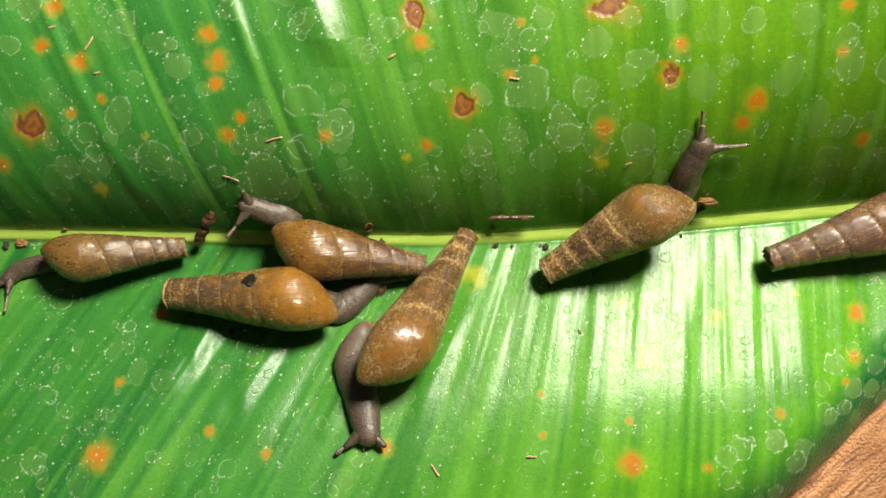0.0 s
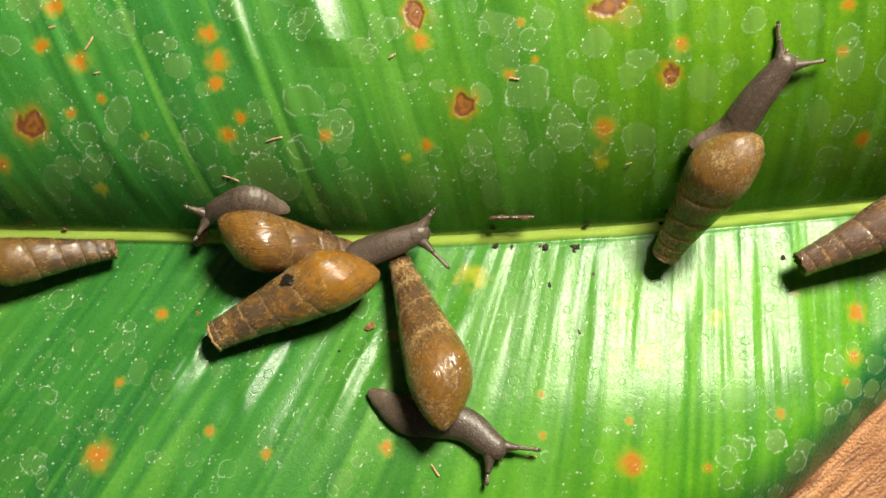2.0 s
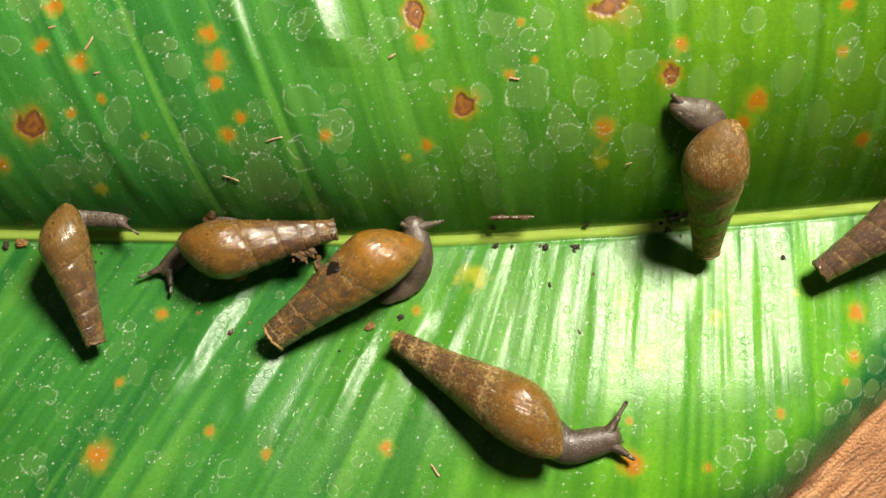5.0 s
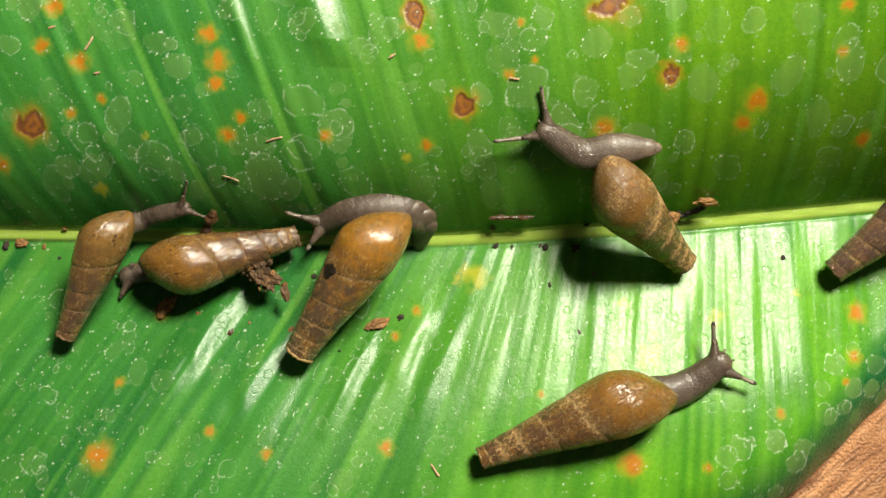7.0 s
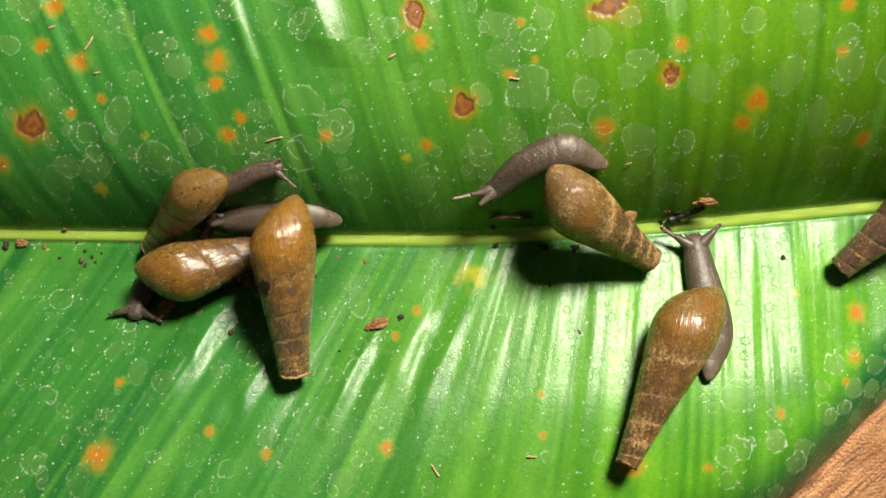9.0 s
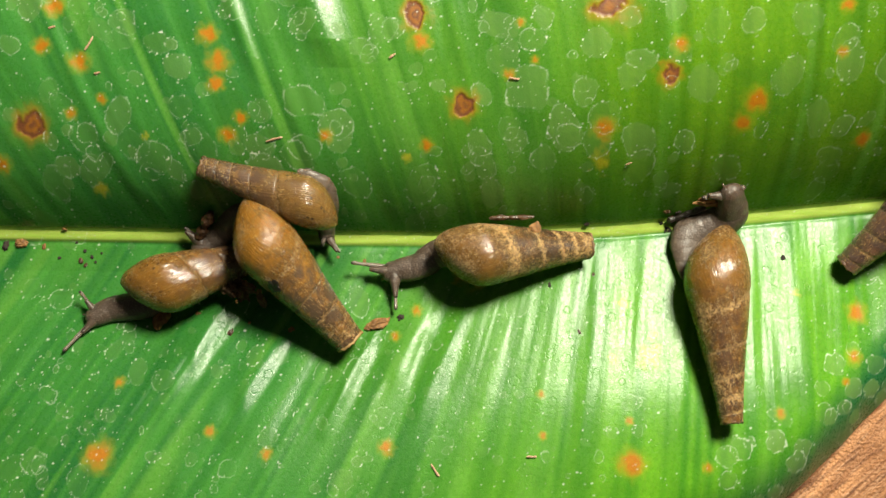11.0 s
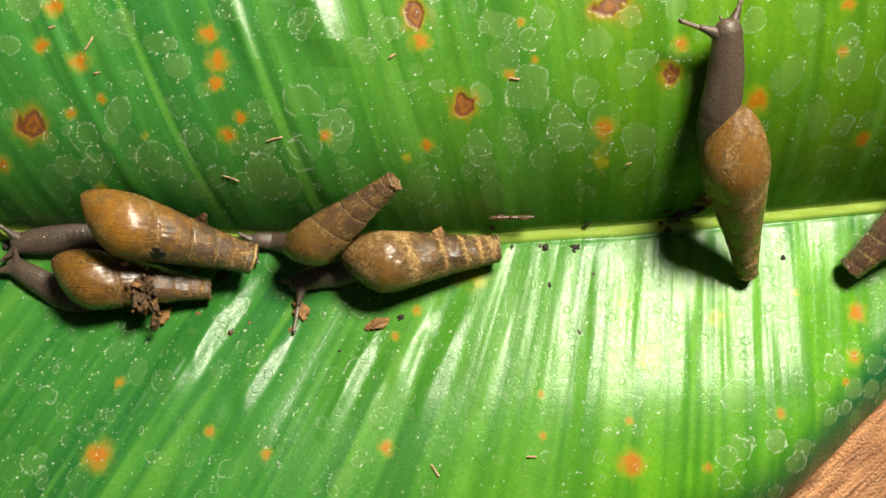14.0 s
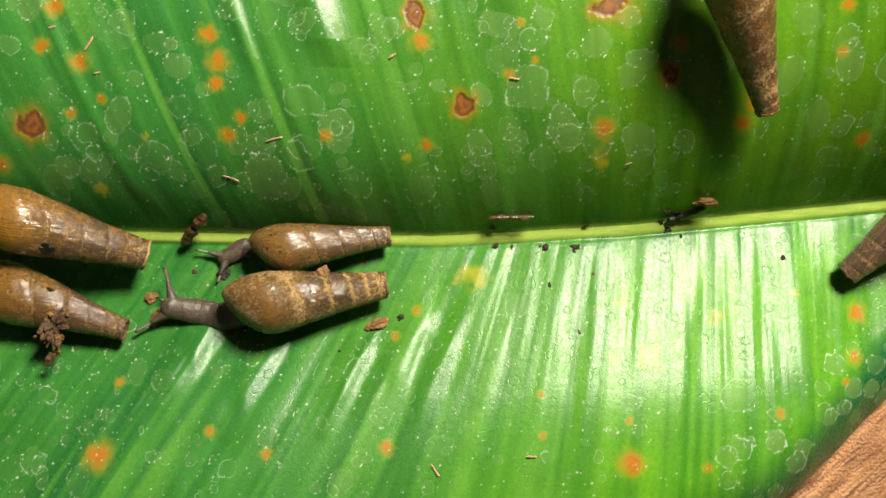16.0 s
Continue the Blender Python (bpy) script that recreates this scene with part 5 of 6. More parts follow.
    step(SNAIL_C, 12.5, (-28.8, -9.1, 8.8), (-67.5, 3.7, 13.2), ((-45.1, -4.0, 2.9), (-59.7, 0.9, 6.7), (-67.9, 2.2, 2.3), (-75.4, 1.2, 2.4), (-81.7, 0.7, 2.5)), (-91.0, -3.5, 3.7), (-88.9, -1.5, 3.7))
    step(SNAIL_C, 13.0, (-38.9, 1.8, 8.7), (-75.0, 10.2, 26.0), ((-71.2, 0.1, 2.5), (-77.6, 2.6, 2.3), (-82.4, 2.6, 2.3), (-86.0, -0.6, 2.6)), (-93.7, -6.8, 3.8), (-93.3, -5.1, 3.8))
    step(SNAIL_C, 13.5, (-43.2, 1.1, 8.8), (-79.8, 9.6, 24.7), ((-75.4, -1.2, 2.7), (-82.4, 2.4, 2.3), (-88.0, 1.8, 2.4), (-93.6, 1.5, 2.4)), (-100.0, 2.2, 3.6), (-91.5, 7.6, 7.1))
    step(SNAIL_C, 14.0, (-46.0, -2.4, 9.5), (-83.0, 8.5, 22.4), ((-81.0, 1.5, 2.4), (-88.0, 3.2, 2.2), (-96.3, 2.2, 2.3), (-102.6, 1.5, 2.4)), (-107.6, -2.7, 3.6), (-108.1, 5.7, 4.0))
    step(SNAIL_C, 14.5, (-49.6, -4.3, 10.1), (-87.0, 7.4, 20.8), ((-66.0, 0.4, 6.5), (-80.6, 5.0, 10.4), (-91.6, 4.9, 4.1), (-100.4, 4.0, 2.5), (-109.4, 3.5, 2.2)), (-113.9, 1.5, 3.4), (-113.7, 5.7, 4.0))
    step(SNAIL_C, 15.0, (-58.1, -4.3, 10.2), (-94.4, 9.0, 22.8), ((-74.2, 1.1, 7.4), (-88.4, 6.2, 11.9), (-100.4, 6.3, 5.9), (-107.7, 5.9, 5.2), (-115.4, 5.4, 4.4)), (-119.8, 2.8, 5.6), (-119.7, 7.0, 5.8))
    step(SNAIL_C, 15.5, (-65.9, -2.3, 9.8), (-101.7, 10.3, 24.3), ((-81.9, 2.8, 7.7), (-96.0, 7.7, 13.0), (-108.7, 7.6, 7.6), (-115.7, 6.3, 5.7), (-123.6, 5.6, 4.6)), (-127.9, 2.8, 5.8), (-127.9, 7.0, 5.8))
    step(SNAIL_C, 16.0, (-71.3, -1.4, 9.6), (-107.9, 9.7, 23.5), ((-87.7, 3.1, 7.2), (-102.0, 7.4, 12.3), (-115.2, 6.9, 6.5), (-122.3, 5.6, 4.6), (-130.3, 5.0, 3.6)), (-133.9, 2.8, 4.8), (-133.5, 7.0, 5.7))
    step(SNAIL_D, 0.0, (6.1, 3.4, 4.8), (-15.1, -31.2, 27.8), ((-19.4, -20.1, 9.6), (-21.1, -26.5, 12.5), (-19.0, -34.7, 16.1), (-17.5, -41.5, 18.5)), (-24.2, -46.7, 19.7), (-13.5, -45.0, 19.7))
    step(SNAIL_D, 0.5, (4.8, 4.4, 5.4), (-15.5, -30.8, 28.2), ((-19.9, -21.4, 10.2), (-20.4, -31.6, 14.7), (-15.2, -35.8, 16.4), (-9.0, -37.1, 16.6)), (0.1, -34.9, 17.8), (-7.3, -42.3, 17.8))
    step(SNAIL_D, 1.0, (-1.9, 7.7, 9.9), (-9.7, -33.9, 29.0), ((-19.7, -24.0, 11.3), (-18.8, -33.1, 15.4), (-9.0, -37.6, 16.9), (0.1, -39.0, 17.6)), (10.1, -35.2, 18.8), (1.8, -45.6, 18.8))
    step(SNAIL_D, 1.5, (-9.0, 6.1, 9.2), (-2.3, -36.2, 27.3), ((-18.1, -30.1, 14.0), (-14.7, -36.1, 16.5), (-2.5, -38.5, 17.3), (7.3, -40.5, 18.0)), (17.0, -36.9, 19.2), (9.2, -47.4, 19.2))
    step(SNAIL_D, 2.0, (-11.3, -1.2, 5.4), (3.2, -38.0, 30.0), ((-14.7, -34.8, 16.0), (-7.7, -38.8, 17.4), (4.1, -40.4, 17.3), (11.0, -44.9, 19.1)), (21.7, -45.9, 20.3), (10.1, -53.4, 20.3))
    step(SNAIL_D, 2.5, (-15.4, -4.7, 6.3), (6.2, -38.5, 30.0), ((-11.0, -36.9, 16.7), (-2.5, -40.6, 17.8), (6.3, -43.2, 17.8), (11.7, -49.1, 19.8)), (19.6, -53.8, 21.0), (7.8, -56.8, 21.0))
    step(SNAIL_D, 3.0, (-15.2, -7.2, 7.2), (8.9, -39.7, 30.4), ((-5.6, -20.5, 10.1), (3.7, -32.9, 19.7), (5.4, -43.0, 17.8), (10.2, -47.3, 18.4), (14.6, -53.2, 20.1)), (24.0, -54.7, 21.3), (13.0, -58.1, 21.3))
    step(SNAIL_D, 3.5, (-13.9, -12.2, 8.9), (13.8, -42.3, 31.2), ((-2.8, -24.6, 11.8), (7.8, -36.1, 20.8), (11.5, -46.1, 18.3), (15.4, -50.3, 18.8), (19.0, -53.9, 20.2)), (28.2, -53.6, 21.4), (16.8, -59.3, 21.4))
    step(SNAIL_D, 4.0, (-12.5, -13.5, 9.8), (17.5, -42.8, 29.9), ((-0.5, -25.5, 12.4), (11.0, -36.8, 20.0), (13.8, -46.8, 18.4), (19.3, -49.6, 18.7), (25.8, -50.7, 19.6)), (33.8, -43.6, 20.8), (30.4, -57.3, 20.8))
    step(SNAIL_D, 4.2, (-12.7, -13.7, 10.0), (18.4, -42.9, 28.3), ((-0.3, -25.6, 12.2), (11.8, -37.2, 17.1), (15.8, -47.5, 18.5), (21.6, -49.3, 18.7), (28.5, -49.4, 19.4)), (35.9, -41.8, 20.6), (32.8, -55.1, 20.6))
    step(SNAIL_D, 6.3, (-5.5, -35.2, 19.4), (39.7, -40.7, 26.7), ((26.8, -50.8, 18.8), (35.9, -48.3, 18.7), (43.9, -41.9, 17.9), (50.7, -35.2, 16.4)), (51.1, -25.0, 17.6), (60.1, -36.5, 17.6))
    step(SNAIL_D, 6.7, (1.9, -44.5, 21.2), (46.5, -34.3, 25.7), ((19.9, -40.8, 17.9), (37.4, -37.2, 17.2), (46.6, -38.5, 17.3), (52.7, -34.3, 16.2), (59.2, -31.8, 15.0)), (59.6, -22.9, 16.2), (67.4, -35.9, 16.2))
    step(SNAIL_D, 7.0, (8.9, -47.6, 21.2), (51.4, -30.1, 24.6), ((26.2, -41.0, 17.5), (43.0, -34.6, 16.3), (52.8, -33.4, 16.0), (58.3, -31.3, 15.0), (63.4, -27.4, 16.0)), (62.6, -17.5, 17.2), (71.9, -31.0, 17.2))
    step(SNAIL_D, 7.5, (14.0, -45.8, 20.2), (56.0, -27.4, 23.2), ((31.2, -38.8, 16.3), (47.7, -32.0, 15.4), (57.6, -30.9, 15.0), (62.7, -27.6, 13.2), (66.0, -22.7, 14.5)), (64.6, -13.0, 15.7), (75.4, -23.7, 15.7))
    step(SNAIL_D, 8.0, (19.0, -42.7, 19.8), (61.2, -24.9, 22.5), ((36.2, -35.9, 15.8), (53.0, -29.3, 14.5), (62.6, -28.5, 13.5), (65.0, -23.3, 11.7), (64.3, -17.3, 12.5)), (55.7, -9.8, 13.7), (68.9, -10.8, 13.7))
    step(SNAIL_D, 8.5, (27.4, -46.5, 20.4), (62.4, -16.8, 19.8), ((41.8, -34.9, 15.1), (55.7, -23.8, 12.7), (64.5, -21.3, 11.0), (64.6, -15.8, 9.3), (65.2, -11.1, 7.9)), (57.6, -4.0, 9.1), (73.4, -5.9, 9.1))
    step(SNAIL_D, 9.0, (41.6, -48.4, 23.2), (61.2, -7.4, 16.6), ((63.0, -27.8, 13.2), (64.7, -19.3, 10.4), (62.5, -6.7, 6.7), (61.6, -0.1, 4.7)), (53.1, 5.0, 5.9), (66.8, 5.6, 5.9))
    step(SNAIL_D, 9.2, (49.8, -48.0, 21.2), (62.5, -4.2, 15.5), ((55.5, -30.7, 13.8), (60.9, -14.1, 9.1), (63.6, -10.7, 7.8), (62.2, -2.6, 5.5), (61.4, 4.0, 3.3)), (54.5, 7.7, 4.5), (64.2, 7.2, 4.5))
    step(SNAIL_D, 11.3, (68.0, -38.6, 19.7), (64.0, 6.4, 11.6), ((59.1, -1.9, 5.3), (60.6, 5.0, 2.9), (66.1, 7.3, 3.0), (70.6, 9.7, 5.9), (69.9, 13.0, 10.6)), (73.0, 14.8, 11.8), (62.3, 12.8, 11.8))
    step(SNAIL_D, 11.6, (68.4, -38.6, 20.1), (64.7, 6.4, 11.6), ((59.1, -1.9, 5.3), (61.0, 5.0, 3.0), (65.6, 8.6, 5.0), (67.1, 12.3, 10.0)), (56.2, 13.8, 12.3), (67.1, 16.1, 14.0))
    step(SNAIL_D, 12.0, (67.1, -36.9, 19.3), (64.8, 8.6, 12.7), ((59.2, -0.5, 4.8), (62.5, 6.4, 2.5), (65.8, 10.3, 7.4), (64.4, 14.2, 12.9)), (53.3, 16.4, 15.8), (65.6, 22.6, 21.6))
    step(SNAIL_D, 12.5, (68.9, -32.8, 18.3), (63.3, 12.8, 19.2), ((67.3, -14.7, 13.6), (65.3, 2.9, 13.5), (65.8, 11.2, 8.7), (62.1, 17.1, 16.9), (60.1, 20.8, 21.0)), (56.5, 22.6, 22.2), (64.4, 29.3, 27.3))
    step(SNAIL_D, 13.0, (70.2, -27.6, 16.3), (59.1, 16.5, 25.4), ((66.2, -10.0, 15.5), (62.0, 6.8, 18.6), (62.1, 15.9, 15.4), (60.0, 23.1, 23.4), (60.6, 28.4, 27.7)), (55.7, 35.4, 30.9), (69.0, 34.2, 30.7))
    step(SNAIL_D, 13.5, (72.3, -18.6, 12.0), (56.9, 22.2, 28.3), ((66.1, -2.3, 15.8), (60.3, 13.2, 22.0), (61.4, 21.9, 22.1), (61.4, 29.2, 28.2), (62.9, 35.9, 32.4)), (57.9, 44.6, 34.5), (70.9, 41.8, 34.6))
    step(SNAIL_D, 14.0, (73.2, -5.8, 7.6), (61.2, 28.6, 36.4), ((59.9, 21.0, 25.6), (60.0, 29.0, 32.2), (60.3, 37.5, 36.6), (59.9, 44.6, 40.0)), (49.8, 47.7, 41.2), (62.4, 52.1, 41.2))
    step(SNAIL_D, 14.5, (70.9, 2.6, 8.9), (64.7, 35.6, 41.0), ((60.4, 31.3, 33.6), (61.8, 38.9, 37.3), (60.6, 46.6, 39.4), (59.5, 53.5, 41.6)), (52.4, 58.8, 42.8), (62.9, 60.0, 42.8))
    step(SNAIL_D, 15.0, (71.1, 14.4, 21.1), (61.5, 49.6, 49.9), ((56.1, 46.7, 49.9), (56.1, 53.3, 50.9), (57.1, 60.0, 51.2), (57.3, 65.8, 52.0)), (52.2, 70.6, 53.2), (61.1, 71.2, 53.2))
    step(SNAIL_D, 15.5, (70.0, 20.0, 25.9), (57.8, 55.5, 53.4), ((55.0, 52.2, 50.6), (55.5, 60.0, 51.0), (56.8, 67.0, 50.5), (57.6, 73.0, 50.6)), (52.5, 77.8, 51.8), (61.5, 77.9, 51.8))
    step(SNAIL_D, 16.0, (69.8, 29.9, 34.9), (53.6, 66.4, 58.7), ((54.5, 63.6, 50.6), (55.4, 71.9, 49.3), (56.9, 78.1, 47.8), (58.1, 84.7, 46.8)), (53.4, 89.5, 48.0), (62.6, 89.6, 48.0))
    step(SNAIL_E, 0.0, (24.9, -5.3, 8.7), (55.6, 13.0, 21.7), ((37.6, 2.1, 8.9), (49.5, 9.1, 13.4), (55.9, 14.1, 13.7), (56.8, 18.3, 18.6), (58.4, 22.5, 22.7)), (57.6, 30.2, 28.0), (68.5, 23.4, 23.9))
    step(SNAIL_E, 0.5, (29.9, -3.7, 9.5), (56.8, 17.8, 25.9), ((40.9, 5.0, 12.2), (51.2, 13.2, 18.2), (56.5, 18.6, 19.0), (60.4, 22.5, 22.7), (63.6, 26.0, 25.6)), (63.8, 34.8, 30.9), (73.3, 25.0, 26.8))
    step(SNAIL_E, 1.0, (36.6, -2.9, 9.9), (59.0, 21.3, 29.4), ((45.6, 6.8, 14.8), (54.1, 16.0, 22.1), (58.8, 20.7, 21.0), (62.9, 26.1, 25.8), (68.4, 31.6, 29.7)), (68.2, 40.2, 33.8), (75.7, 32.3, 30.9))
    step(SNAIL_E, 1.5, (48.3, -2.1, 9.2), (61.8, 23.6, 34.0), ((56.2, 23.3, 23.7), (62.1, 25.7, 25.5), (65.6, 31.8, 29.9), (69.6, 37.7, 33.4)), (65.0, 45.9, 35.6), (77.1, 41.2, 34.8))
    step(SNAIL_E, 2.0, (53.0, -1.2, 9.5), (64.8, 24.8, 34.9), ((58.0, 24.0, 24.2), (64.5, 26.4, 26.0), (68.6, 32.9, 30.7), (73.0, 39.1, 34.3)), (71.5, 48.1, 36.9), (81.6, 40.4, 35.5))
    step(SNAIL_E, 2.5, (56.6, 0.5, 10.3), (66.7, 26.7, 36.3), ((60.3, 25.4, 25.3), (67.0, 28.4, 27.5), (70.5, 35.8, 32.4), (73.7, 43.2, 36.2)), (70.8, 52.3, 37.9), (80.5, 47.2, 37.5))
    step(SNAIL_E, 3.0, (62.6, 4.3, 10.8), (69.7, 29.8, 38.3), ((63.0, 29.5, 28.3), (68.5, 33.3, 30.9), (71.6, 40.3, 34.6), (74.5, 47.7, 38.0)), (72.6, 55.6, 39.2), (82.6, 50.8, 39.2))
    step(SNAIL_E, 3.5, (63.2, 4.6, 10.7), (70.1, 29.9, 38.4), ((63.0, 29.5, 28.3), (67.1, 32.1, 30.1), (70.5, 35.8, 32.4), (71.5, 40.3, 34.8)), (68.2, 43.6, 36.0), (72.3, 45.2, 36.1))
    step(SNAIL_E, 4.0, (61.7, 3.0, 10.5), (69.4, 28.7, 37.7), ((63.2, 28.7, 27.8), (66.4, 31.5, 29.7), (68.9, 33.7, 31.1), (68.4, 36.2, 32.6)), (65.7, 36.6, 33.8), (69.3, 36.5, 33.8))
    step(SNAIL_E, 4.2, (61.6, 2.2, 10.4), (69.0, 28.1, 37.4), ((62.9, 28.0, 27.3), (65.8, 30.8, 29.2), (68.6, 32.6, 30.5), (67.0, 35.7, 32.3)), (64.4, 36.1, 33.5), (67.7, 36.5, 33.5))
    step(SNAIL_E, 6.3, (65.3, -1.7, 7.8), (43.8, 19.8, 30.9), ((58.3, 25.9, 25.8), (51.4, 25.2, 25.4), (44.0, 23.5, 24.4), (37.5, 22.3, 23.5), (32.5, 22.4, 23.6)), (27.5, 29.6, 27.2), (25.5, 17.9, 24.8))
    step(SNAIL_E, 6.7, (63.4, -2.6, 7.6), (39.2, 17.4, 29.7), ((51.4, 23.3, 23.9), (44.0, 23.8, 24.6), (36.5, 21.9, 23.1), (27.7, 22.6, 23.8)), (23.4, 29.9, 27.2), (21.7, 23.2, 25.0))
    step(SNAIL_E, 7.0, (57.9, -3.3, 7.7), (34.1, 16.7, 30.3), ((46.6, 22.8, 23.7), (39.0, 22.6, 23.7), (31.5, 21.6, 22.9), (23.9, 25.6, 25.8)), (21.7, 35.3, 29.1), (11.8, 24.0, 27.0))
    step(SNAIL_E, 7.5, (51.8, -4.5, 8.2), (28.7, 17.3, 29.7), ((41.4, 22.1, 23.3), (33.3, 22.3, 23.4), (27.3, 25.4, 25.3), (23.3, 30.7, 28.5)), (17.2, 38.3, 29.7), (29.5, 39.2, 30.8))
    step(SNAIL_E, 8.0, (51.8, -4.5, 8.2), (28.7, 17.3, 29.7), ((39.3, 22.1, 23.3), (32.5, 21.9, 23.1), (27.6, 22.5, 23.5), (23.0, 27.2, 26.7)), (20.0, 37.2, 29.5), (12.3, 24.5, 27.9))
    step(SNAIL_E, 8.5, (51.9, -3.9, 7.8), (28.1, 16.9, 29.5), ((38.4, 22.1, 23.3), (30.1, 23.1, 23.9), (23.2, 21.1, 22.6), (17.6, 19.8, 21.8)), (9.7, 20.0, 23.0), (15.5, 17.8, 23.0))
    step(SNAIL_E, 9.0, (49.9, -2.6, 7.5), (22.6, 14.6, 28.6), ((35.2, 19.9, 21.5), (27.6, 22.3, 23.4), (18.8, 19.2, 21.2), (12.7, 14.0, 16.5)), (2.5, 11.6, 17.7), (8.6, 10.3, 17.7))
    step(SNAIL_E, 9.2, (47.3, -2.4, 7.8), (18.3, 12.5, 28.3), ((33.1, 20.4, 22.0), (25.0, 21.9, 23.1), (16.3, 18.0, 20.3), (12.1, 11.9, 14.2)), (6.7, 7.3, 15.4), (12.6, 3.8, 15.4))
    step(SNAIL_E, 11.3, (31.9, 0.9, 6.6), (-4.9, -3.8, 15.1), ((17.4, -1.0, 3.9), (3.1, -2.7, 7.8), (-5.4, -4.0, 4.2), (-10.8, -6.7, 4.7), (-16.4, -7.1, 4.6)), (-25.9, -3.7, 5.8), (-16.9, -15.6, 6.7))
    step(SNAIL_E, 11.6, (27.0, 0.6, 6.7), (-10.1, -4.0, 13.5), ((12.3, -1.3, 3.9), (-2.0, -3.0, 4.0), (-12.2, -6.2, 4.5), (-17.8, -6.4, 4.3), (-23.0, -6.3, 4.1)), (-28.0, -1.9, 5.3), (-25.9, -3.3, 5.3))
    step(SNAIL_E, 12.0, (21.7, 0.7, 6.5), (-15.3, -4.0, 13.4), ((7.0, -1.2, 3.7), (-7.4, -3.0, 3.8), (-16.8, -6.2, 4.3), (-21.9, -5.6, 4.0), (-27.2, -4.8, 3.6)), (-30.1, -1.9, 4.8), (-27.3, -1.2, 4.8))
    step(SNAIL_E, 12.5, (16.5, -0.1, 7.1), (-20.9, -3.7, 13.2), ((1.6, -1.6, 3.7), (-12.8, -2.9, 6.4), (-21.5, -6.5, 4.2), (-25.1, -5.1, 3.8), (-28.3, -3.4, 3.3)), (-30.8, -1.2, 4.5), (-29.2, -0.5, 4.5))
    step(SNAIL_E, 13.0, (14.3, -0.7, 7.6), (-23.1, -3.4, 13.1), ((-0.7, -1.8, 3.6), (-15.1, -2.8, 6.5), (-23.3, -6.2, 4.0), (-26.5, -5.1, 3.7), (-29.0, -4.0, 3.4)), (-31.5, -4.0, 4.6), (-30.1, -1.9, 4.6))
    step(SNAIL_E, 13.5, (14.3, -0.7, 7.6), (-23.1, -3.4, 13.1), ((-0.7, -1.8, 3.6), (-15.1, -2.8, 6.5), (-23.7, -5.4, 3.9), (-26.8, -5.4, 3.7), (-28.8, -4.8, 3.6)), (-31.5, -12.3, 4.8), (-25.3, -1.5, 4.8))
    step(SNAIL_E, 14.0, (13.0, -0.0, 6.9), (-24.2, -4.2, 13.3), ((-1.9, -1.7, 3.6), (-16.2, -3.3, 6.5), (-25.7, -6.0, 3.9), (-30.6, -6.7, 3.8), (-34.3, -7.9, 4.0)), (-38.6, -7.7, 5.2), (-35.8, -19.8, 8.1))
    step(SNAIL_E, 14.5, (7.0, 0.2, 7.6), (-29.2, -8.8, 14.6), ((-7.6, -3.5, 4.0), (-21.5, -6.9, 7.6), (-32.2, -9.4, 4.6), (-37.7, -10.4, 4.5), (-41.8, -11.3, 7.6)), (-49.9, -7.2, 8.8), (-46.6, -19.0, 8.8))
    step(SNAIL_E, 15.0, (-1.5, -2.8, 8.0), (-37.8, -11.0, 15.1), ((-16.3, -6.1, 4.3), (-30.2, -9.3, 8.1), (-39.7, -12.2, 5.0), (-44.2, -15.9, 6.8), (-47.5, -17.2, 10.5)), (-56.7, -17.2, 11.7), (-47.1, -29.5, 13.1))
    step(SNAIL_E, 15.5, (-5.4, -4.0, 8.3), (-41.6, -12.3, 15.6), ((-20.2, -7.4, 4.5), (-34.0, -10.6, 8.5), (-44.0, -14.9, 6.3), (-50.8, -17.5, 7.7), (-56.7, -17.1, 10.6)), (-62.4, -10.8, 11.8), (-61.6, -26.2, 11.8))
    step(SNAIL_E, 16.0, (-13.9, -8.6, 10.1), (-50.7, -14.0, 17.3), ((-29.0, -10.9, 8.0), (-43.1, -13.0, 10.3), (-52.3, -16.2, 7.1), (-59.0, -15.2, 6.6), (-64.1, -14.1, 9.1)), (-66.3, -4.8, 10.3), (-72.8, -19.5, 10.3))
    step(SNAIL_F, 0.0, (78.2, -2.4, 9.6), (121.5, 10.7, 10.4), ((96.9, 2.9, 3.8), (114.0, 8.0, 2.9), (127.0, 11.2, 2.5), (131.3, 12.6, 2.3), (135.8, 14.1, 2.8)), (138.4, 17.8, 7.2), (140.0, 11.1, 4.0))
    step(SNAIL_F, 0.5, (79.7, -2.0, 9.1), (122.6, 12.2, 10.1), ((98.1, 3.7, 3.6), (115.1, 9.2, 2.7), (128.7, 12.7, 2.2), (132.3, 14.0, 3.2), (136.3, 15.4, 4.7)), (138.8, 19.1, 9.0), (140.5, 12.6, 5.9))
    step(SNAIL_F, 1.0, (81.1, -2.6, 9.6), (123.5, 12.9, 10.6), ((99.5, 3.7, 3.6), (116.6, 9.8, 2.6), (129.3, 13.4, 2.8), (132.8, 14.7, 4.2), (136.7, 16.1, 5.6)), (139.4, 19.7, 9.8), (140.9, 13.2, 6.8))
    step(SNAIL_F, 1.5, (82.7, -3.0, 11.3), (124.2, 14.6, 12.8), ((100.3, 4.1, 6.9), (116.4, 10.9, 7.0), (129.3, 15.4, 5.7), (132.7, 16.7, 7.1), (136.7, 18.0, 8.4)), (139.2, 21.7, 12.5), (140.8, 15.2, 9.6))
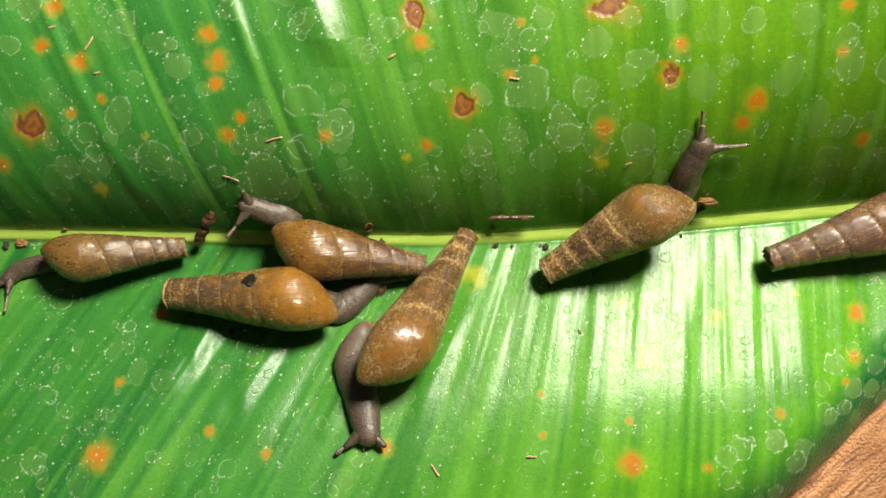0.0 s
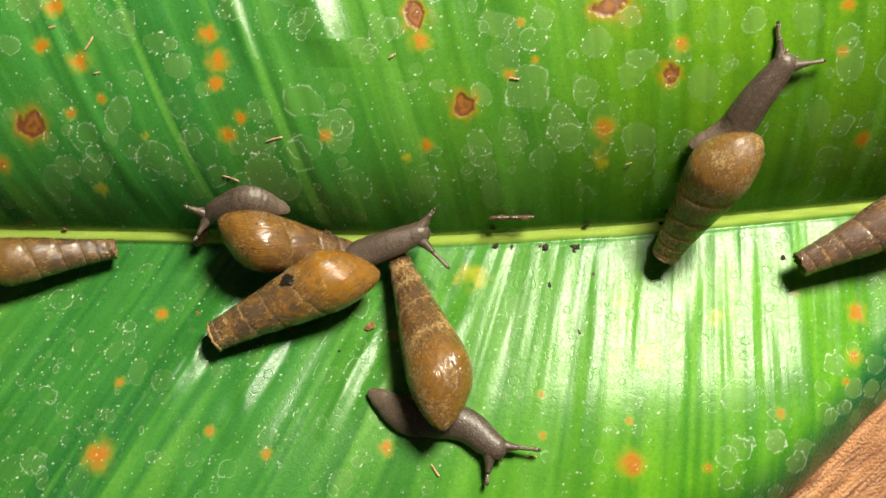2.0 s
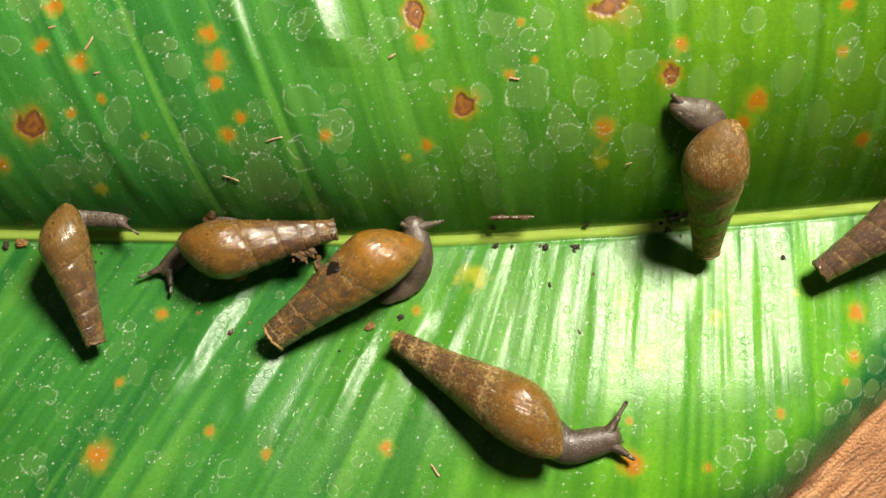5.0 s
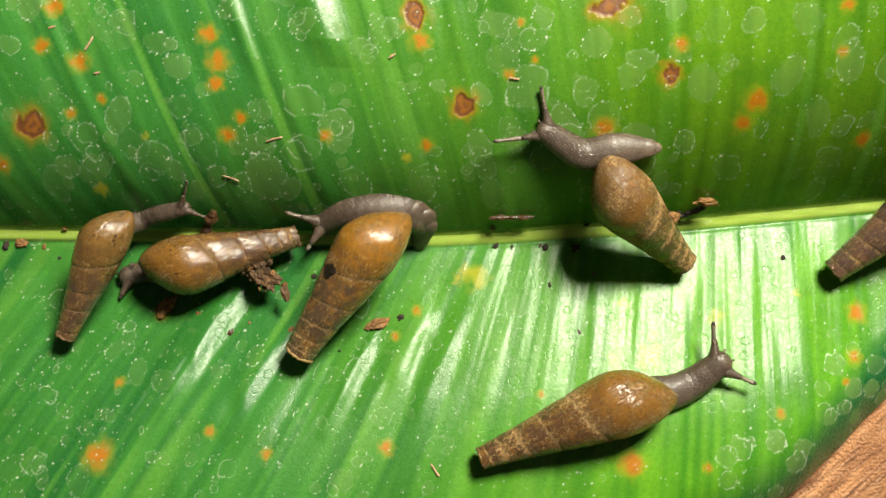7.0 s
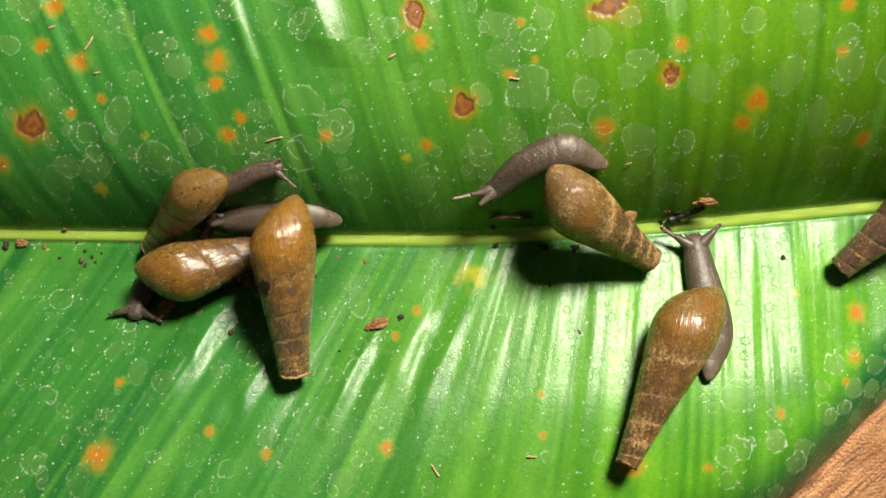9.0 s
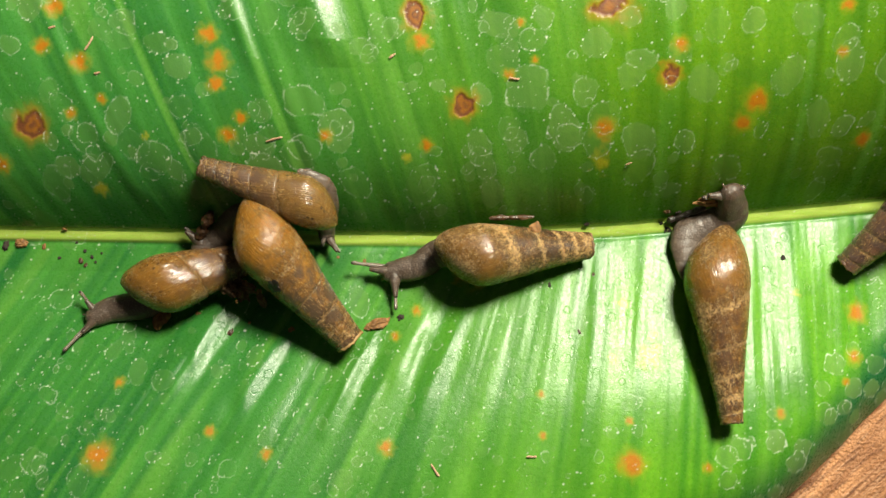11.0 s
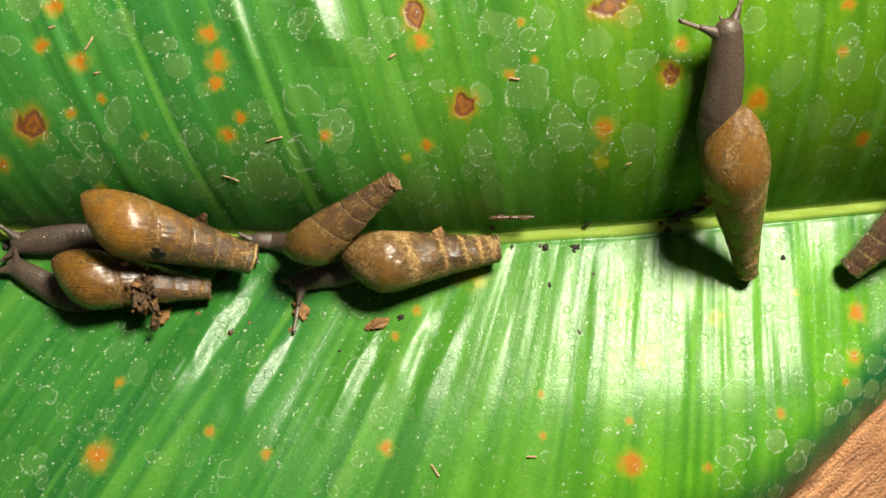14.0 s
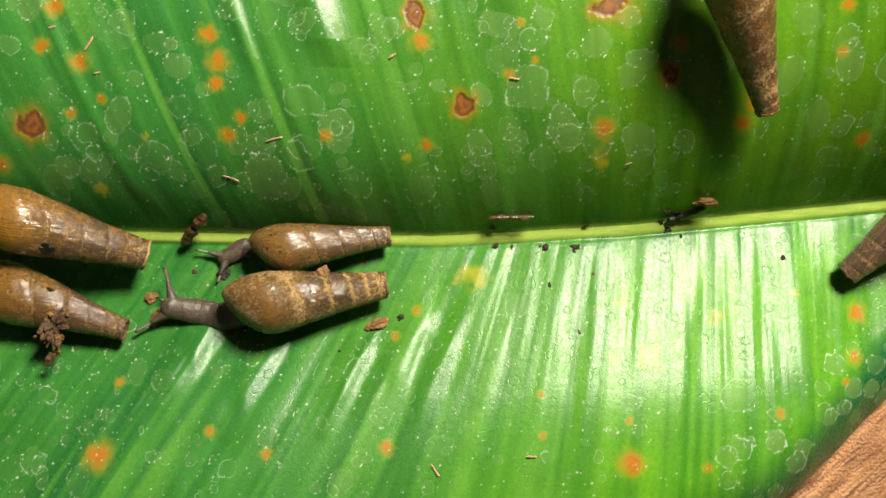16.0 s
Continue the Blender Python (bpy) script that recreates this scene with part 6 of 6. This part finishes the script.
    step(SNAIL_F, 2.0, (85.0, -3.5, 11.8), (125.8, 15.7, 14.0), ((102.2, 4.3, 7.7), (118.1, 11.7, 8.1), (130.8, 16.6, 7.3), (134.1, 17.9, 8.7), (138.0, 19.3, 10.1)), (140.6, 23.0, 14.2), (142.1, 16.4, 11.3))
    step(SNAIL_F, 2.5, (86.9, -4.0, 12.3), (126.8, 17.1, 15.7), ((103.9, 4.5, 8.6), (119.3, 12.6, 9.5), (131.2, 18.0, 9.2), (134.7, 19.2, 10.5), (138.6, 20.6, 11.8)), (141.1, 24.1, 15.6), (142.7, 17.7, 13.0))
    step(SNAIL_F, 3.0, (87.3, -4.4, 12.4), (126.6, 17.7, 16.4), ((104.1, 4.5, 9.0), (119.3, 13.0, 10.1), (131.3, 18.1, 9.4), (134.7, 19.3, 10.6), (138.6, 20.7, 12.0)), (141.2, 24.2, 15.7), (142.7, 17.8, 13.2))
    step(SNAIL_F, 3.5, (88.1, -4.9, 12.3), (125.9, 19.4, 18.7), ((104.2, 4.9, 9.9), (118.9, 14.2, 11.9), (130.6, 19.3, 11.1), (133.9, 20.5, 12.4), (137.8, 21.9, 13.7)), (140.5, 25.4, 17.2), (141.8, 19.0, 14.9))
    step(SNAIL_F, 4.0, (88.3, -5.0, 12.0), (125.8, 19.7, 19.1), ((104.3, 5.0, 9.8), (118.9, 14.4, 12.1), (130.1, 20.0, 12.2), (133.5, 21.2, 13.4), (137.5, 22.6, 14.7)), (140.2, 26.1, 18.2), (141.4, 19.7, 15.9))
    step(SNAIL_F, 4.2, (88.4, -4.9, 12.0), (125.7, 19.9, 19.2), ((104.3, 5.1, 9.9), (118.8, 14.6, 12.2), (130.1, 20.1, 12.2), (133.4, 21.3, 13.5), (137.4, 22.7, 14.8)), (140.1, 26.2, 18.3), (141.3, 19.8, 16.0))
    step(SNAIL_F, 6.3, (92.4, -5.6, 8.6), (125.9, 22.7, 21.2), ((106.5, 5.8, 9.2), (119.5, 16.6, 13.7), (130.0, 22.5, 14.8), (133.3, 23.7, 16.0), (136.9, 24.9, 17.8)), (139.6, 28.5, 21.1), (140.8, 22.1, 19.0))
    step(SNAIL_F, 7.0, (94.0, -5.2, 8.2), (126.7, 23.6, 21.8), ((107.7, 6.4, 9.5), (120.4, 17.4, 14.4), (130.4, 23.3, 15.5), (133.8, 24.5, 16.7), (137.2, 25.7, 18.8)), (140.1, 29.2, 21.9), (141.1, 22.9, 20.0))
    step(SNAIL_F, 8.0, (94.9, -4.7, 7.7), (126.6, 24.9, 22.5), ((108.0, 7.2, 9.9), (120.2, 18.5, 15.3), (129.8, 24.7, 17.2), (133.1, 25.9, 18.3), (136.4, 27.1, 20.6)), (139.3, 30.6, 23.5), (140.3, 24.4, 21.8))
    step(SNAIL_F, 9.0, (95.9, -4.5, 7.3), (126.0, 26.1, 23.5), ((108.3, 7.8, 10.4), (119.8, 19.4, 16.4), (129.3, 25.8, 18.3), (132.6, 26.9, 19.4), (136.0, 28.1, 21.6)), (138.8, 31.6, 24.7), (139.8, 25.4, 22.8))
    step(SNAIL_F, 9.2, (96.0, -4.5, 7.3), (125.9, 26.2, 23.6), ((108.2, 7.8, 10.5), (119.7, 19.5, 16.5), (129.3, 25.8, 18.3), (132.6, 26.9, 19.4), (136.0, 28.1, 21.6)), (138.8, 31.6, 24.7), (139.8, 25.4, 22.8))
    step(SNAIL_F, 11.3, (97.8, -3.9, 6.6), (125.2, 27.6, 26.0), ((108.9, 8.7, 11.4), (119.3, 20.7, 18.7), (128.6, 27.3, 19.8), (131.9, 28.5, 20.9), (135.3, 29.7, 23.1)), (137.9, 33.0, 26.3), (139.0, 26.9, 24.3))
    step(SNAIL_F, 12.5, (98.6, -3.9, 6.7), (124.8, 27.5, 27.7), ((109.2, 8.6, 12.1), (119.2, 20.6, 20.0), (129.3, 27.4, 20.0), (132.7, 28.6, 21.1), (136.0, 29.8, 23.3)), (138.7, 33.2, 26.4), (139.7, 27.0, 24.5))
    step(SNAIL_F, 13.5, (98.4, -4.5, 6.9), (126.6, 27.2, 24.5), ((109.9, 8.2, 10.9), (120.6, 20.3, 17.5), (129.7, 26.9, 19.7), (133.0, 28.1, 20.8), (136.3, 29.3, 23.0)), (139.2, 32.7, 25.9), (140.1, 26.5, 24.2))
    step(SNAIL_F, 14.5, (97.9, -5.1, 7.4), (127.1, 26.2, 24.0), ((109.9, 7.5, 10.6), (121.1, 19.4, 16.8), (130.4, 25.9, 18.8), (133.7, 27.1, 19.9), (137.1, 28.3, 21.9)), (140.0, 31.7, 24.7), (140.9, 25.5, 23.1))
    step(SNAIL_F, 16.0, (97.2, -5.7, 8.0), (127.8, 24.6, 23.3), ((110.0, 6.5, 10.2), (121.7, 18.1, 15.8), (131.3, 24.5, 17.6), (134.7, 25.7, 18.7), (138.5, 27.0, 20.2)), (141.3, 30.4, 23.1), (142.3, 24.1, 21.4))
    for snail in (SNAIL_A, SNAIL_B, SNAIL_C, SNAIL_D, SNAIL_E, SNAIL_F):
        snail.crawl()
    early = [0.0, 0.5, 1.0, 1.5, 2.0, 2.5, 3.0, 3.5, 4.0, 4.2]
    later = [6.3, 6.7, 7.0, 7.5, 8.0, 8.5, 9.0, 9.2, 9.9, 10.6, 11.3, 11.6, 12.0, 12.5, 13.0, 13.5, 14.0, 14.5, 15.0, 15.5, 16.0]
    # the clod starts under the shell and clings to its side later on
    under = pose(-8 * MM, 0, -4.2 * MM)
    side = pose(-8.4 * MM, 6.6 * MM, 0.2 * MM, 20, 0, 20)
    walk(clod, ride(clod, SNAIL_B, under, early) + ride(clod, SNAIL_B, side, later[:8]) + ride(clod, SNAIL_B, pose(-6 * MM, 5 * MM, 0.5 * MM, 10, 0, 30), later[8:14])
         + ride(clod, SNAIL_B, pose(-6.6 * MM, 2.0 * MM, 5.0 * MM, -20, 0, 20), later[14:16]) + ride(clod, SNAIL_B, pose(-4 * MM, 2.0 * MM, 5.2 * MM, -10, 0, 10), later[16:19])
         + ride(clod, SNAIL_B, pose(-4 * MM, 3.6 * MM, 4.2 * MM, 5, 0, 0), later[19:]))
    walk(rider, ride(rider, SNAIL_E, under, early) + ride(rider, SNAIL_E, pose(-4.8 * MM, -5.2 * MM, 2.4 * MM), later))
    lay = lambda low, top: aim((Vector(low) + Vector(top)) / 2 * MM, Vector(top) - Vector(low))
    walk(twig, [(0.0, lay((-59.8, -0.4, 2.9), (-55.3, 9.8, 11.3))), (4.2, lay((-59.8, -0.4, 2.9), (-55.3, 9.8, 11.3))), (6.3, lay((-58.5, 0.1, 2.8), (-54.9, 10.0, 11.6))), (9.2, lay((-58.5, 0.1, 2.8), (-54.9, 10.0, 11.6))), (12.5, lay((-61.5, 0.1, 2.8), (-56.7, 9.3, 10.7))), (14.5, lay((-62.9, 0.1, 2.8), (-57.0, 9.3, 10.7))), (16.0, lay((-63.3, -0.1, 2.9), (-57.0, 9.3, 10.7)))])
    # specks carried under a shell until it passes their place, then left there
    for speck, place in shed:
        walk(speck, ride(speck, SNAIL_B, pose(-12 * MM, 0, -1.5 * MM), early + later[:14]) + [(13.5, place), (16.0, place)])
    # chips carried under the shells and dropped
    walk(chip_a, ride(chip_a, SNAIL_C, pose(6 * MM, 0, -5 * MM), early) + [(6.3, on_leaf(-15.3, -18.1, 0.7, 20)), (16.0, on_leaf(-15.3, -18.1, 0.7, 20))])
    walk(chip_b, ride(chip_b, SNAIL_C, pose(-6 * MM, 0, -4 * MM), early + later[:13]) + [(12.5, on_leaf(-34.4, -15.4, 0.8, -60)), (16.0, on_leaf(-34.4, -15.4, 0.8, -60))])
    walk(chip_c, ride(chip_c, SNAIL_B, pose(3 * MM, 3 * MM, -5 * MM), early) + [(6.3, on_leaf(-67.3, -14.4, 0.9, 65)), (9.2, on_leaf(-67.3, -14.4, 0.9, 65)), (11.3, on_leaf(-68.0, -17.1, 0.8, 70)), (16.0, on_leaf(-68.3, -16.7, 0.8, 50))])
    walk(chip_d, ride(chip_d, SNAIL_B, pose(-3 * MM, 0, -4 * MM), early + later[:-3]) + [(15.2, on_leaf(-71.4, -12.2, 0.8, 30)), (16.0, on_leaf(-71.4, -12.2, 0.8, 30))])


motions()
